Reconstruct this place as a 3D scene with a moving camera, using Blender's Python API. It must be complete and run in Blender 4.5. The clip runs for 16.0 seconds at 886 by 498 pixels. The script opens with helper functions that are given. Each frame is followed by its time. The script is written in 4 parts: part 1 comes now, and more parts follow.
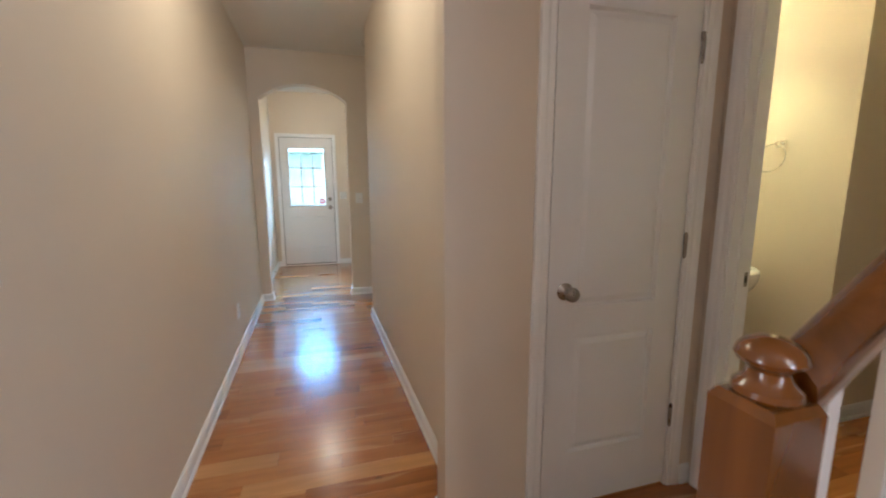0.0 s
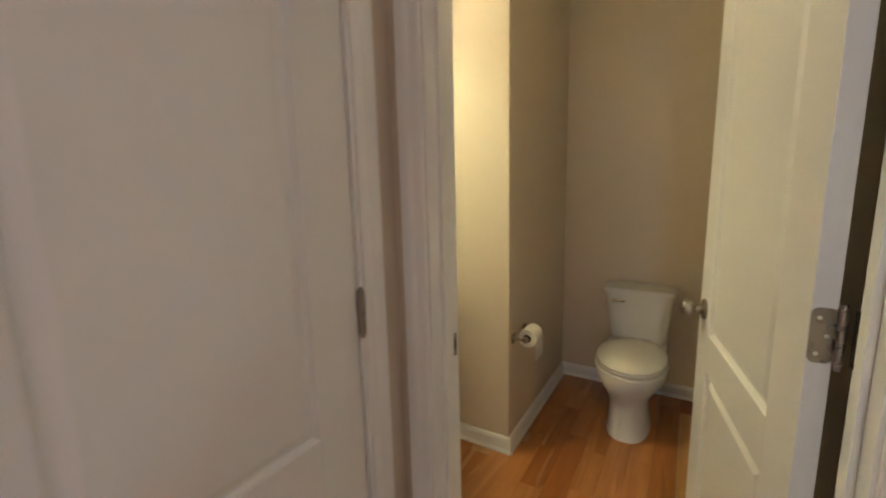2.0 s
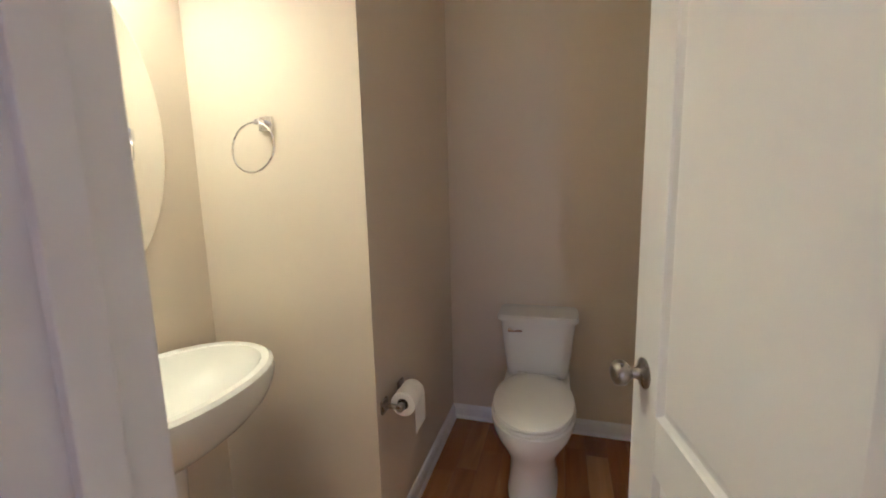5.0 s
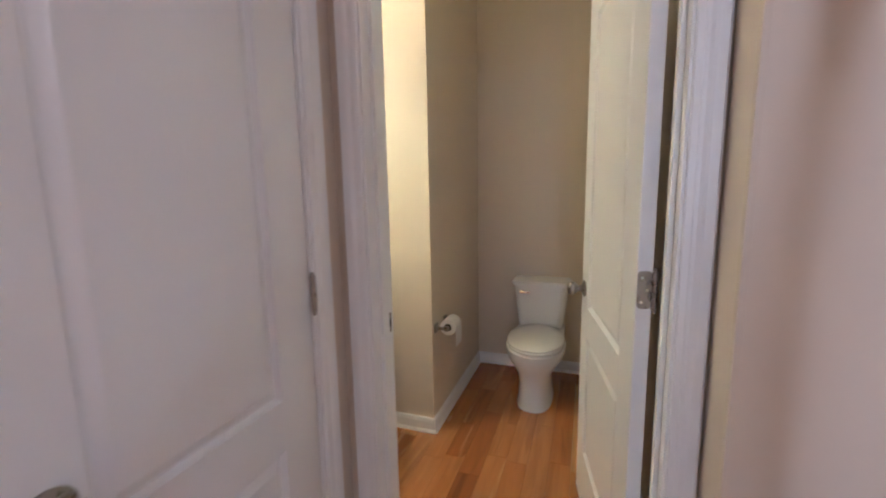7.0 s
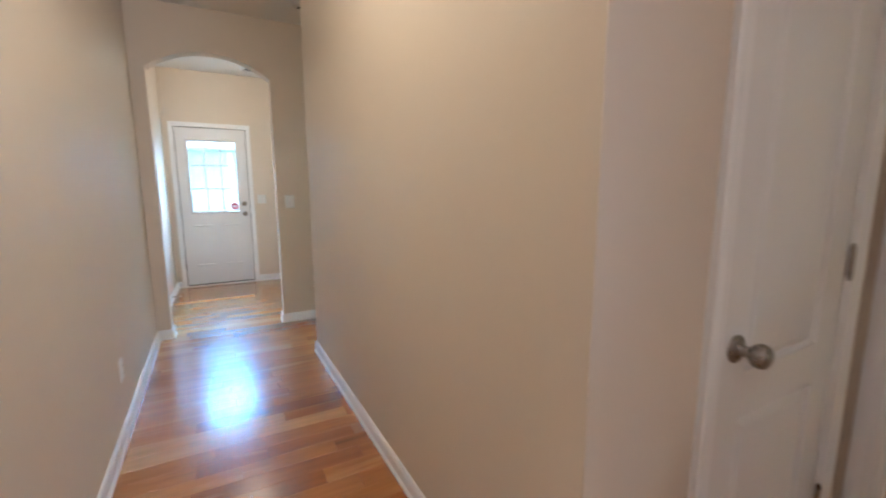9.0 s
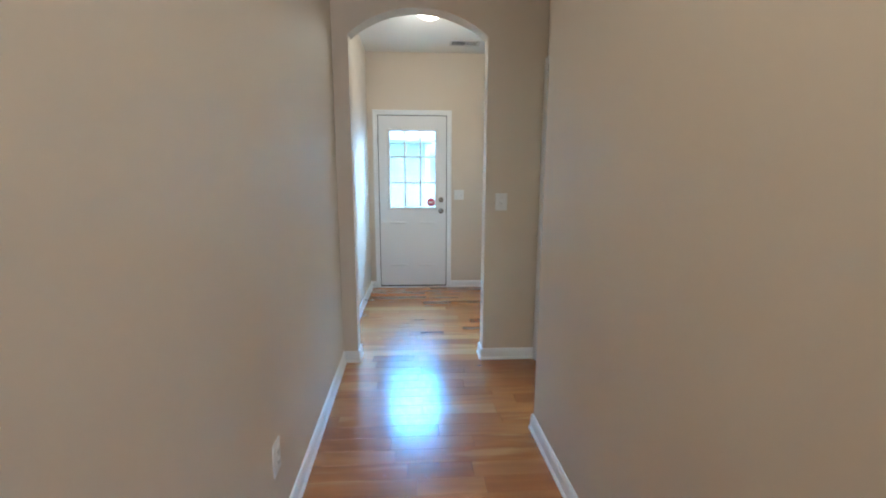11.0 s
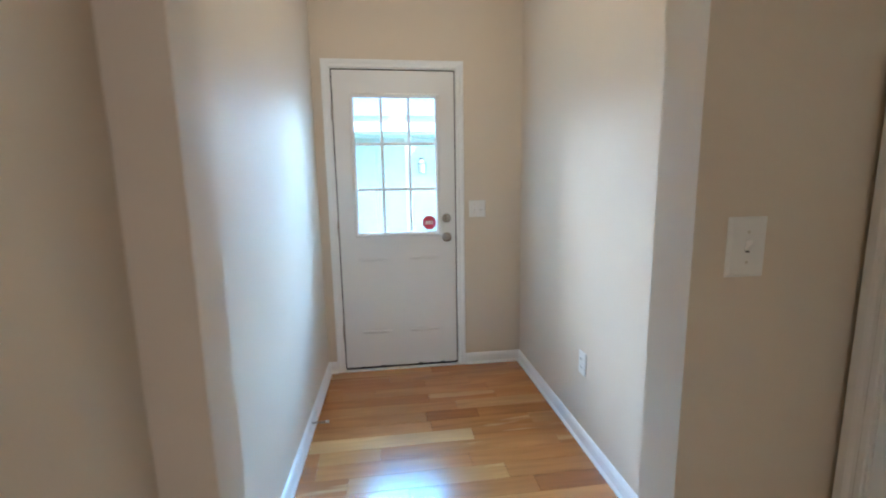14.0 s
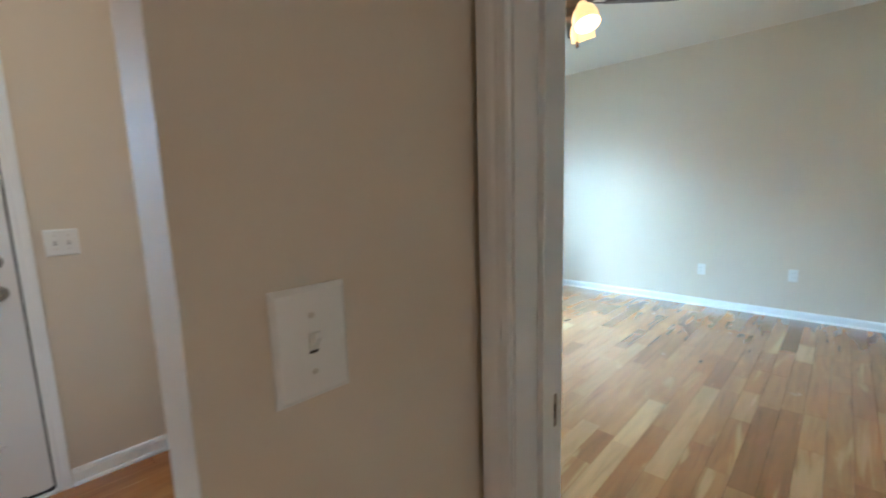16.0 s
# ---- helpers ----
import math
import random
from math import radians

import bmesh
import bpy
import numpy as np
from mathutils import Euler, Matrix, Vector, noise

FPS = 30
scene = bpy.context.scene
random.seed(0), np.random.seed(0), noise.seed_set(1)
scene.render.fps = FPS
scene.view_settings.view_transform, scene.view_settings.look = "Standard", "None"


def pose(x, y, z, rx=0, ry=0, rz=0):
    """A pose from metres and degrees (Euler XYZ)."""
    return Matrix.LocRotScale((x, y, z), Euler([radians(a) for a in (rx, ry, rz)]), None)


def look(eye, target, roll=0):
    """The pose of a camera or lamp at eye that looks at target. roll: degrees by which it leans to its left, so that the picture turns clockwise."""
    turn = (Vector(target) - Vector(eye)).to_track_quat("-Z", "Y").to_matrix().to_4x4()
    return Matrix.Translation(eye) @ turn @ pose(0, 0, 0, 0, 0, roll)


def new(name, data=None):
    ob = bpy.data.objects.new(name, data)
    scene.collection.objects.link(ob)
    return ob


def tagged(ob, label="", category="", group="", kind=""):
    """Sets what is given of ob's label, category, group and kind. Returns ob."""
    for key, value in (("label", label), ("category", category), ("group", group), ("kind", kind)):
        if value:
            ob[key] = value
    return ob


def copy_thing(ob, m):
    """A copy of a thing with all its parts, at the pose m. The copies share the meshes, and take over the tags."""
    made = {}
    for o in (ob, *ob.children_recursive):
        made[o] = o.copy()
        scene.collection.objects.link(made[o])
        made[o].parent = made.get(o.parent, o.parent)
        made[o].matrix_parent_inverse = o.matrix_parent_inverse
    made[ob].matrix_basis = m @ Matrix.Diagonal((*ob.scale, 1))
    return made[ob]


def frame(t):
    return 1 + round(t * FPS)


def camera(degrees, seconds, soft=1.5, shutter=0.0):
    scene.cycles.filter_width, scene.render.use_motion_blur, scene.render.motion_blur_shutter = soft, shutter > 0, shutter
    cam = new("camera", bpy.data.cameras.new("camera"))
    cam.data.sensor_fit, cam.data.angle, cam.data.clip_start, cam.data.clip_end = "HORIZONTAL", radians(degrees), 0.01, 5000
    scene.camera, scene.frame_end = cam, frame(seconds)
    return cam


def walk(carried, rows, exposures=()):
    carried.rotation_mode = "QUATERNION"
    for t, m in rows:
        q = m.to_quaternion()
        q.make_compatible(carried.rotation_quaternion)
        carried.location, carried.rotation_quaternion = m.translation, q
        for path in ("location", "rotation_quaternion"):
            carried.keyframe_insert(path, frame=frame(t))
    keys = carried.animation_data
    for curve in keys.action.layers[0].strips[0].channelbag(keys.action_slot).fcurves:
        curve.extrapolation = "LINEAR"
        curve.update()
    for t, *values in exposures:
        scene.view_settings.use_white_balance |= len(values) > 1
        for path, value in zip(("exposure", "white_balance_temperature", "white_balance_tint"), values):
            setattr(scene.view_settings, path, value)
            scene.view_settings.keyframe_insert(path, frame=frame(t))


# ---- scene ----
cam = camera(94.8, 16.0, 1.9, 0.35)
PATH = [
    (0, (0.265, 0.199, 1.318), (0.808, 2.098, 1.003), -0.2),
    (0.5, (0.4, 0.458, 1.328), (1.206, 2.262, 1.017), -0.6),
    (1, (0.597, 0.671, 1.336), (1.732, 2.29, 1.029), -0.85),
    (1.5, (0.822, 0.812, 1.332), (2.261, 2.166, 1.018), -1.2),
    (2, (1.046, 0.927, 1.328), (2.735, 1.948, 1.009), -1.4),
    (2.5, (1.266, 0.962, 1.302), (3.089, 1.715, 0.978), -1.5),
    (3, (1.52, 0.986, 1.308), (3.399, 1.595, 0.99), -2.1),
    (3.2, (1.582, 1.007, 1.306), (3.472, 1.584, 0.998), -2.0),
    (4.25, (1.70, 1.045, 1.305), (3.60, 1.605, 1.01), -1.6),
    (5.3, (1.527, 1.034, 1.319), (3.427, 1.583, 1.025), -1.4),
    (5.5, (1.441, 1.008, 1.312), (3.341, 1.565, 1.021), -1.3),
    (6, (1.222, 0.969, 1.311), (3.128, 1.501, 1.026), -1.1),
    (6.5, (1.043, 0.908, 1.325), (2.945, 1.459, 1.04), -1.1),
    (7, (0.841, 0.866, 1.316), (2.706, 1.526, 1.029), -1.0),
    (7.5, (0.652, 0.896, 1.311), (2.409, 1.807, 1.029), -0.5),
    (8, (0.422, 0.936, 1.3), (1.967, 2.17, 1.014), -0.3),
    (8.5, (0.214, 0.952, 1.283), (1.473, 2.48, 1.001), -0.2),
    (9, (0.117, 1.029, 1.28), (1.041, 2.778, 0.984), -0.2),
    (9.5, (0.151, 1.235, 1.3), (0.752, 3.117, 0.99), -0.3),
    (9.7, (0.156, 1.351, 1.306), (0.654, 3.263, 0.994), -0.2),
    (11.8, (-0.052, 2.938, 1.305), (-0.022, 4.91, 0.975), 0.0),
    (12, (-0.089, 3.106, 1.303), (-0.072, 5.081, 0.982), -0.1),
    (12.5, (-0.119, 3.502, 1.298), (-0.113, 5.476, 0.979), -0.3),
    (13, (-0.125, 3.865, 1.31), (-0.103, 5.84, 0.997), -0.6),
    (13.5, (-0.127, 4.185, 1.314), (-0.033, 6.159, 1.011), -1.0),
    (14, (-0.047, 4.397, 1.286), (0.2, 6.36, 0.989), -1.0),
    (14.5, (0.083, 4.523, 1.294), (0.575, 6.439, 0.999), -1.3),
    (15, (0.22, 4.586, 1.293), (1.03, 6.392, 1.005), -1.35),
    (15.5, (0.351, 4.675, 1.308), (1.492, 6.293, 1.022), -1.5),
    (16, (0.455, 4.727, 1.311), (1.866, 6.117, 1.033), -1.7),
]
EXPOSURES = [
    (0.0, 2.78, 5300, 5),
    (0.5, 2.84, 5150, 3),
    (1.0, 2.7, 5500, 5),
    (1.5, 2.7, 6500, 5),
    (2.0, 2.95, 5350, 5),
    (2.5, 3.02, 4900, 9),
    (3.0, 3.02, 4650, 13),
    (5.3, 3.04, 4600, 19),
    (7.0, 3.22, 4650, 16),
    (7.5, 3.07, 4700, 13),
    (8.0, 3.07, 4600, 8),
    (8.5, 3.1, 4950, 8),
    (9.0, 3.02, 5150, 8),
    (9.7, 2.6, 5100, 7),
    (11.8, 2.82, 4750, 1),
    (12.5, 2.68, 4850, 2),
    (13.0, 2.54, 5350, 7),
    (14.5, 2.46, 5150, 6),
    (15.5, 2.28, 5300, 8),
    (16.0, 2.42, 5200, 8),
]
walk(cam, [(t, look(eye, target, roll)) for t, eye, target, roll in PATH], EXPOSURES)

# ---- light ----
world = bpy.data.worlds.new("world")
scene.world = world
world.use_nodes = True
wn = world.node_tree.nodes
sky = wn.new("ShaderNodeTexSky")
sky.sky_type, sky.sun_disc = "NISHITA", False
sky.sun_elevation, sky.sun_rotation = radians(50), radians(200)
world.node_tree.links.new(sky.outputs[0], wn["Background"].inputs[0])
wn["Background"].inputs[1].default_value = 0.10
sun = new("sun", bpy.data.lights.new("sun", "SUN"))
sun.data.energy, sun.data.angle, sun.data.color = 0.3, radians(10), (1.0, 0.97, 0.93)
sun.matrix_world = look((0, 0, 20), (0 + 8 * math.sin(radians(20)), 0 + 8 * math.cos(radians(20)), 20 - 9.5))


def lamp(name, at, watts, colour, radius=0.08):
    ob = new(name, bpy.data.lights.new(name, "POINT"))
    ob.location, ob.data.energy, ob.data.color, ob.data.shadow_soft_size = at, watts, colour, radius
    return ob


lamp("hall_light", (0.12, 2.35, 2.50), 2.3, (1.0, 0.78, 0.52), 0.16)
lamp("entry_light", (0.17, 5.95, 2.56), 1.6, (1.0, 0.78, 0.54), 0.13)
for x in (2.27, 2.47):
    # bulbs in frosted bell shades, open above and shining down through the glass
    for kind, to, watts, wide in (("vanity_light", (x, 2.11, 0.0), 2.7, 140), ("vanity_uplight", (x, 2.0, 2.74), 5.6, 130)):
        bulb = new(kind, bpy.data.lights.new(kind, "SPOT"))
        bulb.data.energy, bulb.data.color, bulb.data.shadow_soft_size = watts, (1.0, 0.82, 0.38), 0.05
        bulb.data.spot_size, bulb.data.spot_blend = radians(wide), 1.0
        bulb.matrix_world = look((x, 2.13, 2.13), to)
# bare fill lamp added in the unseen front room, no fixture behind it
lamp("front_room_fill", (0.6, -2.2, 2.45), 4, (1.0, 0.86, 0.72), 0.15)
for k in range(3):
    a = radians(0 + 120 * k)
    lamp("fan_light", (2.9 + 0.13 * math.cos(a), 5.98 + 0.13 * math.sin(a), 2.27), 0.6, (1.0, 0.78, 0.5), 0.05)
# added area lamp for daylight from behind the start; no window is built there
day_fill = new("front_day_fill", bpy.data.lights.new("front_day_fill", "AREA"))
day_fill.data.shape, day_fill.data.size, day_fill.data.size_y, day_fill.data.energy, day_fill.data.color = "RECTANGLE", 1.8, 1.3, 20, (0.85, 0.89, 1.0)
day_fill.matrix_world = look((1.38, -3.42, 1.6), (0.0, 1.3, 1.1))


# unseen fill lamp added in the west, brightening stair wall and door trim
west = new("west_fill", bpy.data.lights.new("west_fill", "AREA"))
west.data.shape, west.data.size, west.data.size_y, west.data.energy, west.data.color = "RECTANGLE", 1.0, 1.6, 5.5, (1.0, 0.94, 0.90)
west.matrix_world = look((-3.1, 0.28, 1.55), (1.6, 0.46, 1.3))


def sky_lamp(name, at, to, wide, high, watts, colour=(0.72, 0.87, 1.0)):
    """An added area lamp just outside an opening, standing in for open sky."""
    ob = new(name, bpy.data.lights.new(name, "AREA"))
    ob.data.shape, ob.data.size, ob.data.size_y, ob.data.energy, ob.data.color = "RECTANGLE", wide, high, watts, colour
    ob.matrix_world = look(at, to)
    return ob


sky_lamp("bedroom_sky_lamp", (3.3, 8.5, 2.85), (4.8, 4.9, 1.7), 2.4, 0.9, 165, (0.64, 0.88, 0.90))
sky_lamp("entry_sky_lamp", (0.1, 9.8, 3.55), (0.0, 5.6, 0.2), 3.0, 1.4, 138, (0.25, 0.60, 1.0))
# two more added lamps, out of sight to each side, brighten the entry walls
sky_lamp("entry_fill_east", (1.45, 10.1, 3.1), (-0.48, 6.2, 0.75), 1.2, 1.6, 48, (0.74, 0.89, 1.0))
sky_lamp("entry_fill_west", (-1.75, 10.1, 3.0), (0.82, 6.0, 0.8), 1.2, 1.6, 52, (0.97, 0.95, 0.93))

# ---- materials ----
def material(name):
    m = bpy.data.materials.new(name)
    m.use_nodes = True
    return m, m.node_tree.nodes, m.node_tree.links, m.node_tree.nodes["Principled BSDF"]


def paint(name, colour, rough=0.55, grain=350.0, relief=0.08, blotch=0.06, scale=1.3):
    """Painted surface: large faint blotches, fine roller texture."""
    m, n, l, p = material(name)
    geo = n.new("ShaderNodeNewGeometry")
    big, small = n.new("ShaderNodeTexNoise"), n.new("ShaderNodeTexNoise")
    big.inputs["Scale"].default_value, small.inputs["Scale"].default_value = scale, grain
    big.inputs["Detail"].default_value, small.inputs["Detail"].default_value = 4, 2
    ramp = n.new("ShaderNodeMix")
    ramp.data_type = "RGBA"
    ramp.inputs[6].default_value = (*[c * (1 - blotch) for c in colour], 1)
    ramp.inputs[7].default_value = (*[min(1, c * (1 + blotch)) for c in colour], 1)
    bump = n.new("ShaderNodeBump")
    bump.inputs["Strength"].default_value, bump.inputs["Distance"].default_value = relief, 0.002
    l.new(geo.outputs["Position"], big.inputs["Vector"])
    l.new(geo.outputs["Position"], small.inputs["Vector"])
    l.new(big.outputs["Fac"], ramp.inputs[0])
    l.new(ramp.outputs[2], p.inputs["Base Color"])
    l.new(small.outputs["Fac"], bump.inputs["Height"])
    l.new(bump.outputs[0], p.inputs["Normal"])
    p.inputs["Roughness"].default_value = rough
    return m


def metal(name, colour, rough):
    m, n, l, p = material(name)
    p.inputs["Base Color"].default_value = (*colour, 1)
    p.inputs["Metallic"].default_value = 1
    geo, noise_t, mr = n.new("ShaderNodeNewGeometry"), n.new("ShaderNodeTexNoise"), n.new("ShaderNodeMapRange")
    noise_t.inputs["Scale"].default_value = 60
    mr.inputs["To Min"].default_value, mr.inputs["To Max"].default_value = rough * 0.75, rough * 1.3
    l.new(geo.outputs["Position"], noise_t.inputs["Vector"])
    l.new(noise_t.outputs["Fac"], mr.inputs["Value"])
    l.new(mr.outputs[0], p.inputs["Roughness"])
    return m


def plain(name, colour, rough=0.5, emit=0.0):
    m, n, l, p = material(name)
    p.inputs["Base Color"].default_value = (*colour, 1)
    p.inputs["Roughness"].default_value = rough
    if emit:
        p.inputs["Emission Color"].default_value = (*colour, 1)
        p.inputs["Emission Strength"].default_value = emit
    return m


def wood(name, tones, island, rough=0.22, grain=(2.4, 22.0, 22.0), swing=0.19):
    """Varnished boards: a tone for each board, streaky grain along x, a few mineral streaks."""
    m, n, l, p = material(name)
    geo = n.new("ShaderNodeNewGeometry")
    if island:
        pick = geo.outputs["Random Per Island"]
    else:
        pick = n.new("ShaderNodeObjectInfo").outputs["Random"]
    ramp = n.new("ShaderNodeValToRGB")
    ramp.color_ramp.interpolation = "LINEAR"
    e = ramp.color_ramp.elements
    e[0].color, e[1].color = (*tones[0], 1), (*tones[-1], 1)
    for k, tone in enumerate(tones[1:-1]):
        e.new((k + 1) / (len(tones) - 1)).color = (*tone, 1)
    mul = n.new("ShaderNodeVectorMath")
    mul.operation = "MULTIPLY"
    mul.inputs[1].default_value = grain
    off = n.new("ShaderNodeVectorMath")
    off.operation = "MULTIPLY_ADD"
    off.inputs[1].default_value = (37.0, 91.0, 13.0)
    comb = n.new("ShaderNodeCombineXYZ")
    for k in range(3):
        l.new(pick, comb.inputs[k])
    l.new(geo.outputs["Position"], mul.inputs[0])
    l.new(comb.outputs[0], off.inputs[0])
    l.new(mul.outputs[0], off.inputs[2])
    fine, streak = n.new("ShaderNodeTexNoise"), n.new("ShaderNodeTexNoise")
    fine.inputs["Scale"].default_value, fine.inputs["Detail"].default_value = 1.0, 6
    fine.inputs["Distortion"].default_value = 0.6
    streak.inputs["Scale"].default_value, streak.inputs["Detail"].default_value = 0.33, 3
    streak.inputs["Distortion"].default_value = 1.5
    l.new(off.outputs[0], fine.inputs["Vector"])
    l.new(off.outputs[0], streak.inputs["Vector"])
    l.new(pick, ramp.inputs[0])
    mr = n.new("ShaderNodeMapRange")
    mr.inputs["From Min"].default_value, mr.inputs["From Max"].default_value = 0.3, 0.7
    mr.inputs["To Min"].default_value, mr.inputs["To Max"].default_value = 1 - swing, 1 + swing * 0.6
    l.new(fine.outputs["Fac"], mr.inputs["Value"])
    sr = n.new("ShaderNodeMapRange")
    sr.inputs["From Min"].default_value, sr.inputs["From Max"].default_value = 0.60, 0.80
    sr.inputs["To Min"].default_value, sr.inputs["To Max"].default_value = 1.0, 0.56
    l.new(streak.outputs["Fac"], sr.inputs["Value"])
    both = n.new("ShaderNodeMath")
    both.operation = "MULTIPLY"
    l.new(mr.outputs[0], both.inputs[0])
    l.new(sr.outputs[0], both.inputs[1])
    tint = n.new("ShaderNodeVectorMath")
    tint.operation = "SCALE"
    l.new(ramp.outputs[0], tint.inputs[0])
    l.new(both.outputs[0], tint.inputs["Scale"])
    sap = n.new("ShaderNodeTexNoise")
    sap.inputs["Scale"].default_value, sap.inputs["Detail"].default_value, sap.inputs["Distortion"].default_value = 0.16, 5, 3.0
    l.new(off.outputs[0], sap.inputs["Vector"])
    sapr = n.new("ShaderNodeMapRange")
    sapr.inputs["From Min"].default_value, sapr.inputs["From Max"].default_value = 0.60, 0.66
    sapr.inputs["To Max"].default_value = 0.55
    l.new(sap.outputs["Fac"], sapr.inputs["Value"])
    pale = n.new("ShaderNodeMix")
    pale.data_type = "RGBA"
    pale.inputs[7].default_value = (min(1, tones[-1][0] * 1.02), tones[-1][1], tones[-1][2], 1)
    l.new(sapr.outputs[0], pale.inputs[0])
    l.new(tint.outputs[0], pale.inputs[6])
    knot = n.new("ShaderNodeTexVoronoi")
    knot.inputs["Scale"].default_value = 3.1
    kr = n.new("ShaderNodeMapRange")
    kr.inputs["From Min"].default_value, kr.inputs["From Max"].default_value = 0.015, 0.055
    kr.inputs["To Min"].default_value, kr.inputs["To Max"].default_value = 0.25, 1.0
    stretch = n.new("ShaderNodeVectorMath")
    stretch.operation = "MULTIPLY"
    stretch.inputs[1].default_value = (0.55, 1.0, 1.0)
    l.new(geo.outputs["Position"], stretch.inputs[0])
    l.new(stretch.outputs[0], knot.inputs["Vector"])
    l.new(knot.outputs["Distance"], kr.inputs["Value"])
    final = n.new("ShaderNodeVectorMath")
    final.operation = "SCALE"
    l.new(pale.outputs[2], final.inputs[0])
    l.new(kr.outputs[0], final.inputs["Scale"])
    l.new(final.outputs[0], p.inputs["Base Color"])
    wear = n.new("ShaderNodeTexNoise")
    wear.inputs["Scale"].default_value, wear.inputs["Detail"].default_value = 4, 5
    wr = n.new("ShaderNodeMapRange")
    wr.inputs["To Min"].default_value, wr.inputs["To Max"].default_value = rough * 0.6, rough * 1.5
    l.new(geo.outputs["Position"], wear.inputs["Vector"])
    l.new(wear.outputs["Fac"], wr.inputs["Value"])
    l.new(wr.outputs[0], p.inputs["Roughness"])
    bump = n.new("ShaderNodeBump")
    bump.inputs["Strength"].default_value, bump.inputs["Distance"].default_value = 0.10, 0.001
    p.inputs["Specular IOR Level"].default_value = 0.25
    p.inputs["Coat Weight"].default_value, p.inputs["Coat Roughness"].default_value, p.inputs["Coat IOR"].default_value = 1.0, 0.19, 1.5
    l.new(fine.outputs["Fac"], bump.inputs["Height"])
    l.new(bump.outputs[0], p.inputs["Normal"])
    return m


def glass(name, colour=(0.95, 1.0, 1.0), rough=0.0):
    m, n, l, p = material(name)
    p.inputs["Base Color"].default_value = (*colour, 1)
    p.inputs["Roughness"].default_value = rough
    p.inputs["Transmission Weight"].default_value = 1
    p.inputs["IOR"].default_value = 1.45
    return m


TONES = [(0.27, 0.086, 0.018), (0.39, 0.146, 0.031), (0.43, 0.170, 0.040), (0.46, 0.190, 0.047), (0.33, 0.112, 0.023), (0.41, 0.157, 0.036), (0.45, 0.184, 0.046), (0.59, 0.312, 0.110)]
M_WALL = paint("beige_wall_paint", (0.68, 0.592, 0.478), 0.6, 260, 0.10, 0.025)
M_CEIL = paint("ceiling_paint", (0.80, 0.77, 0.71), 0.8, 160, 0.2, 0.02)
M_TRIM = paint("white_trim_paint", (0.85, 0.85, 0.845), 0.40, 300, 0.006, 0.02, 3)
M_DOOR = paint("white_door_paint", (0.785, 0.78, 0.775), 0.33, 120, 0.06, 0.025, 2)
M_PLANK = wood("oak_board", TONES, False)
M_PLANKS = wood("oak_boards", TONES, True)
# the board tones again, paler and less saturated, for the bedroom
PALE = [(0.24, 0.100, 0.035), (0.36, 0.170, 0.066), (0.41, 0.205, 0.085), (0.33, 0.146, 0.054), (0.42, 0.212, 0.088), (0.37, 0.172, 0.066), (0.59, 0.360, 0.170)]
M_PALE = wood("oak_boards_paler", PALE, True)
M_RAIL = wood("stained_rail_wood", [(0.135, 0.044, 0.006), (0.185, 0.064, 0.009)], False, 0.16, (20, 20, 3), 0.3)
M_NICKEL = metal("satin_nickel", (0.33, 0.30, 0.27), 0.28)
M_CHROME = metal("chrome", (0.80, 0.80, 0.80), 0.08)
M_PORC = paint("white_porcelain", (0.80, 0.79, 0.75), 0.08, 30, 0.0, 0.01)
M_PAPER = paint("tissue_paper", (0.84, 0.83, 0.80), 0.9, 500, 0.3, 0.02)
M_PLATE = plain("ivory_plastic", (0.80, 0.79, 0.76), 0.35)
# near-black that paints the shade inside slots, holes and the vent
M_DARK = plain("recess_shade", (0.02, 0.02, 0.02), 0.6)
M_BLACK = paint("black_rubber", (0.02, 0.02, 0.02), 0.7, 200, 0.3, 0.1)
M_GLASS = glass("window_glass", (0.86, 0.985, 0.99))
M_MIRROR = metal("mirror_silver", (0.92, 0.93, 0.92), 0.01)
M_RED = plain("red_sticker", (0.45, 0.03, 0.06), 0.4)
M_WHITE = plain("sticker_white", (0.8, 0.8, 0.8), 0.4)
M_FAN = paint("dark_bronze", (0.03, 0.02, 0.016), 0.4, 80, 0.1, 0.1)
M_SHADE = plain("lit_amber_glass", (1.0, 0.62, 0.24), 0.3, 0.24)
M_BULB = plain("lit_diffuser", (1.0, 0.88, 0.70), 0.3, 0.8)
M_SIDING = paint("pale_vinyl_siding", (0.52, 0.54, 0.54), 0.6, 90, 0.1, 0.03)
M_ROOF = paint("grey_shingle", (0.42, 0.43, 0.43), 0.9, 30, 0.5, 0.2, 6)
M_GRASS = paint("ground_grass", (0.10, 0.13, 0.05), 0.95, 40, 0.6, 0.3, 0.6)
M_CONC = paint("concrete", (0.5, 0.49, 0.46), 0.9, 60, 0.3, 0.1, 2)
M_VENT = paint("vent_enamel", (0.62, 0.58, 0.52), 0.4, 80, 0.05, 0.02)


# ---- builders ----
def box(bm, x0, y0, z0, x1, y1, z1, bevel=0.0):
    made = bmesh.ops.create_cube(bm, size=1.0)["verts"]
    for v in made:
        v.co = ((x0 + x1) / 2 + v.co.x * (x1 - x0), (y0 + y1) / 2 + v.co.y * (y1 - y0), (z0 + z1) / 2 + v.co.z * (z1 - z0))
    if bevel:
        edges = {e for v in made for e in v.link_edges}
        bmesh.ops.bevel(bm, geom=list(edges), offset=bevel, segments=2, affect="EDGES", profile=0.7)
    return bm


def boxes(*rows, bevel=0.0):
    bm = bmesh.new()
    for r in rows:
        box(bm, *r, bevel=bevel)
    return bm


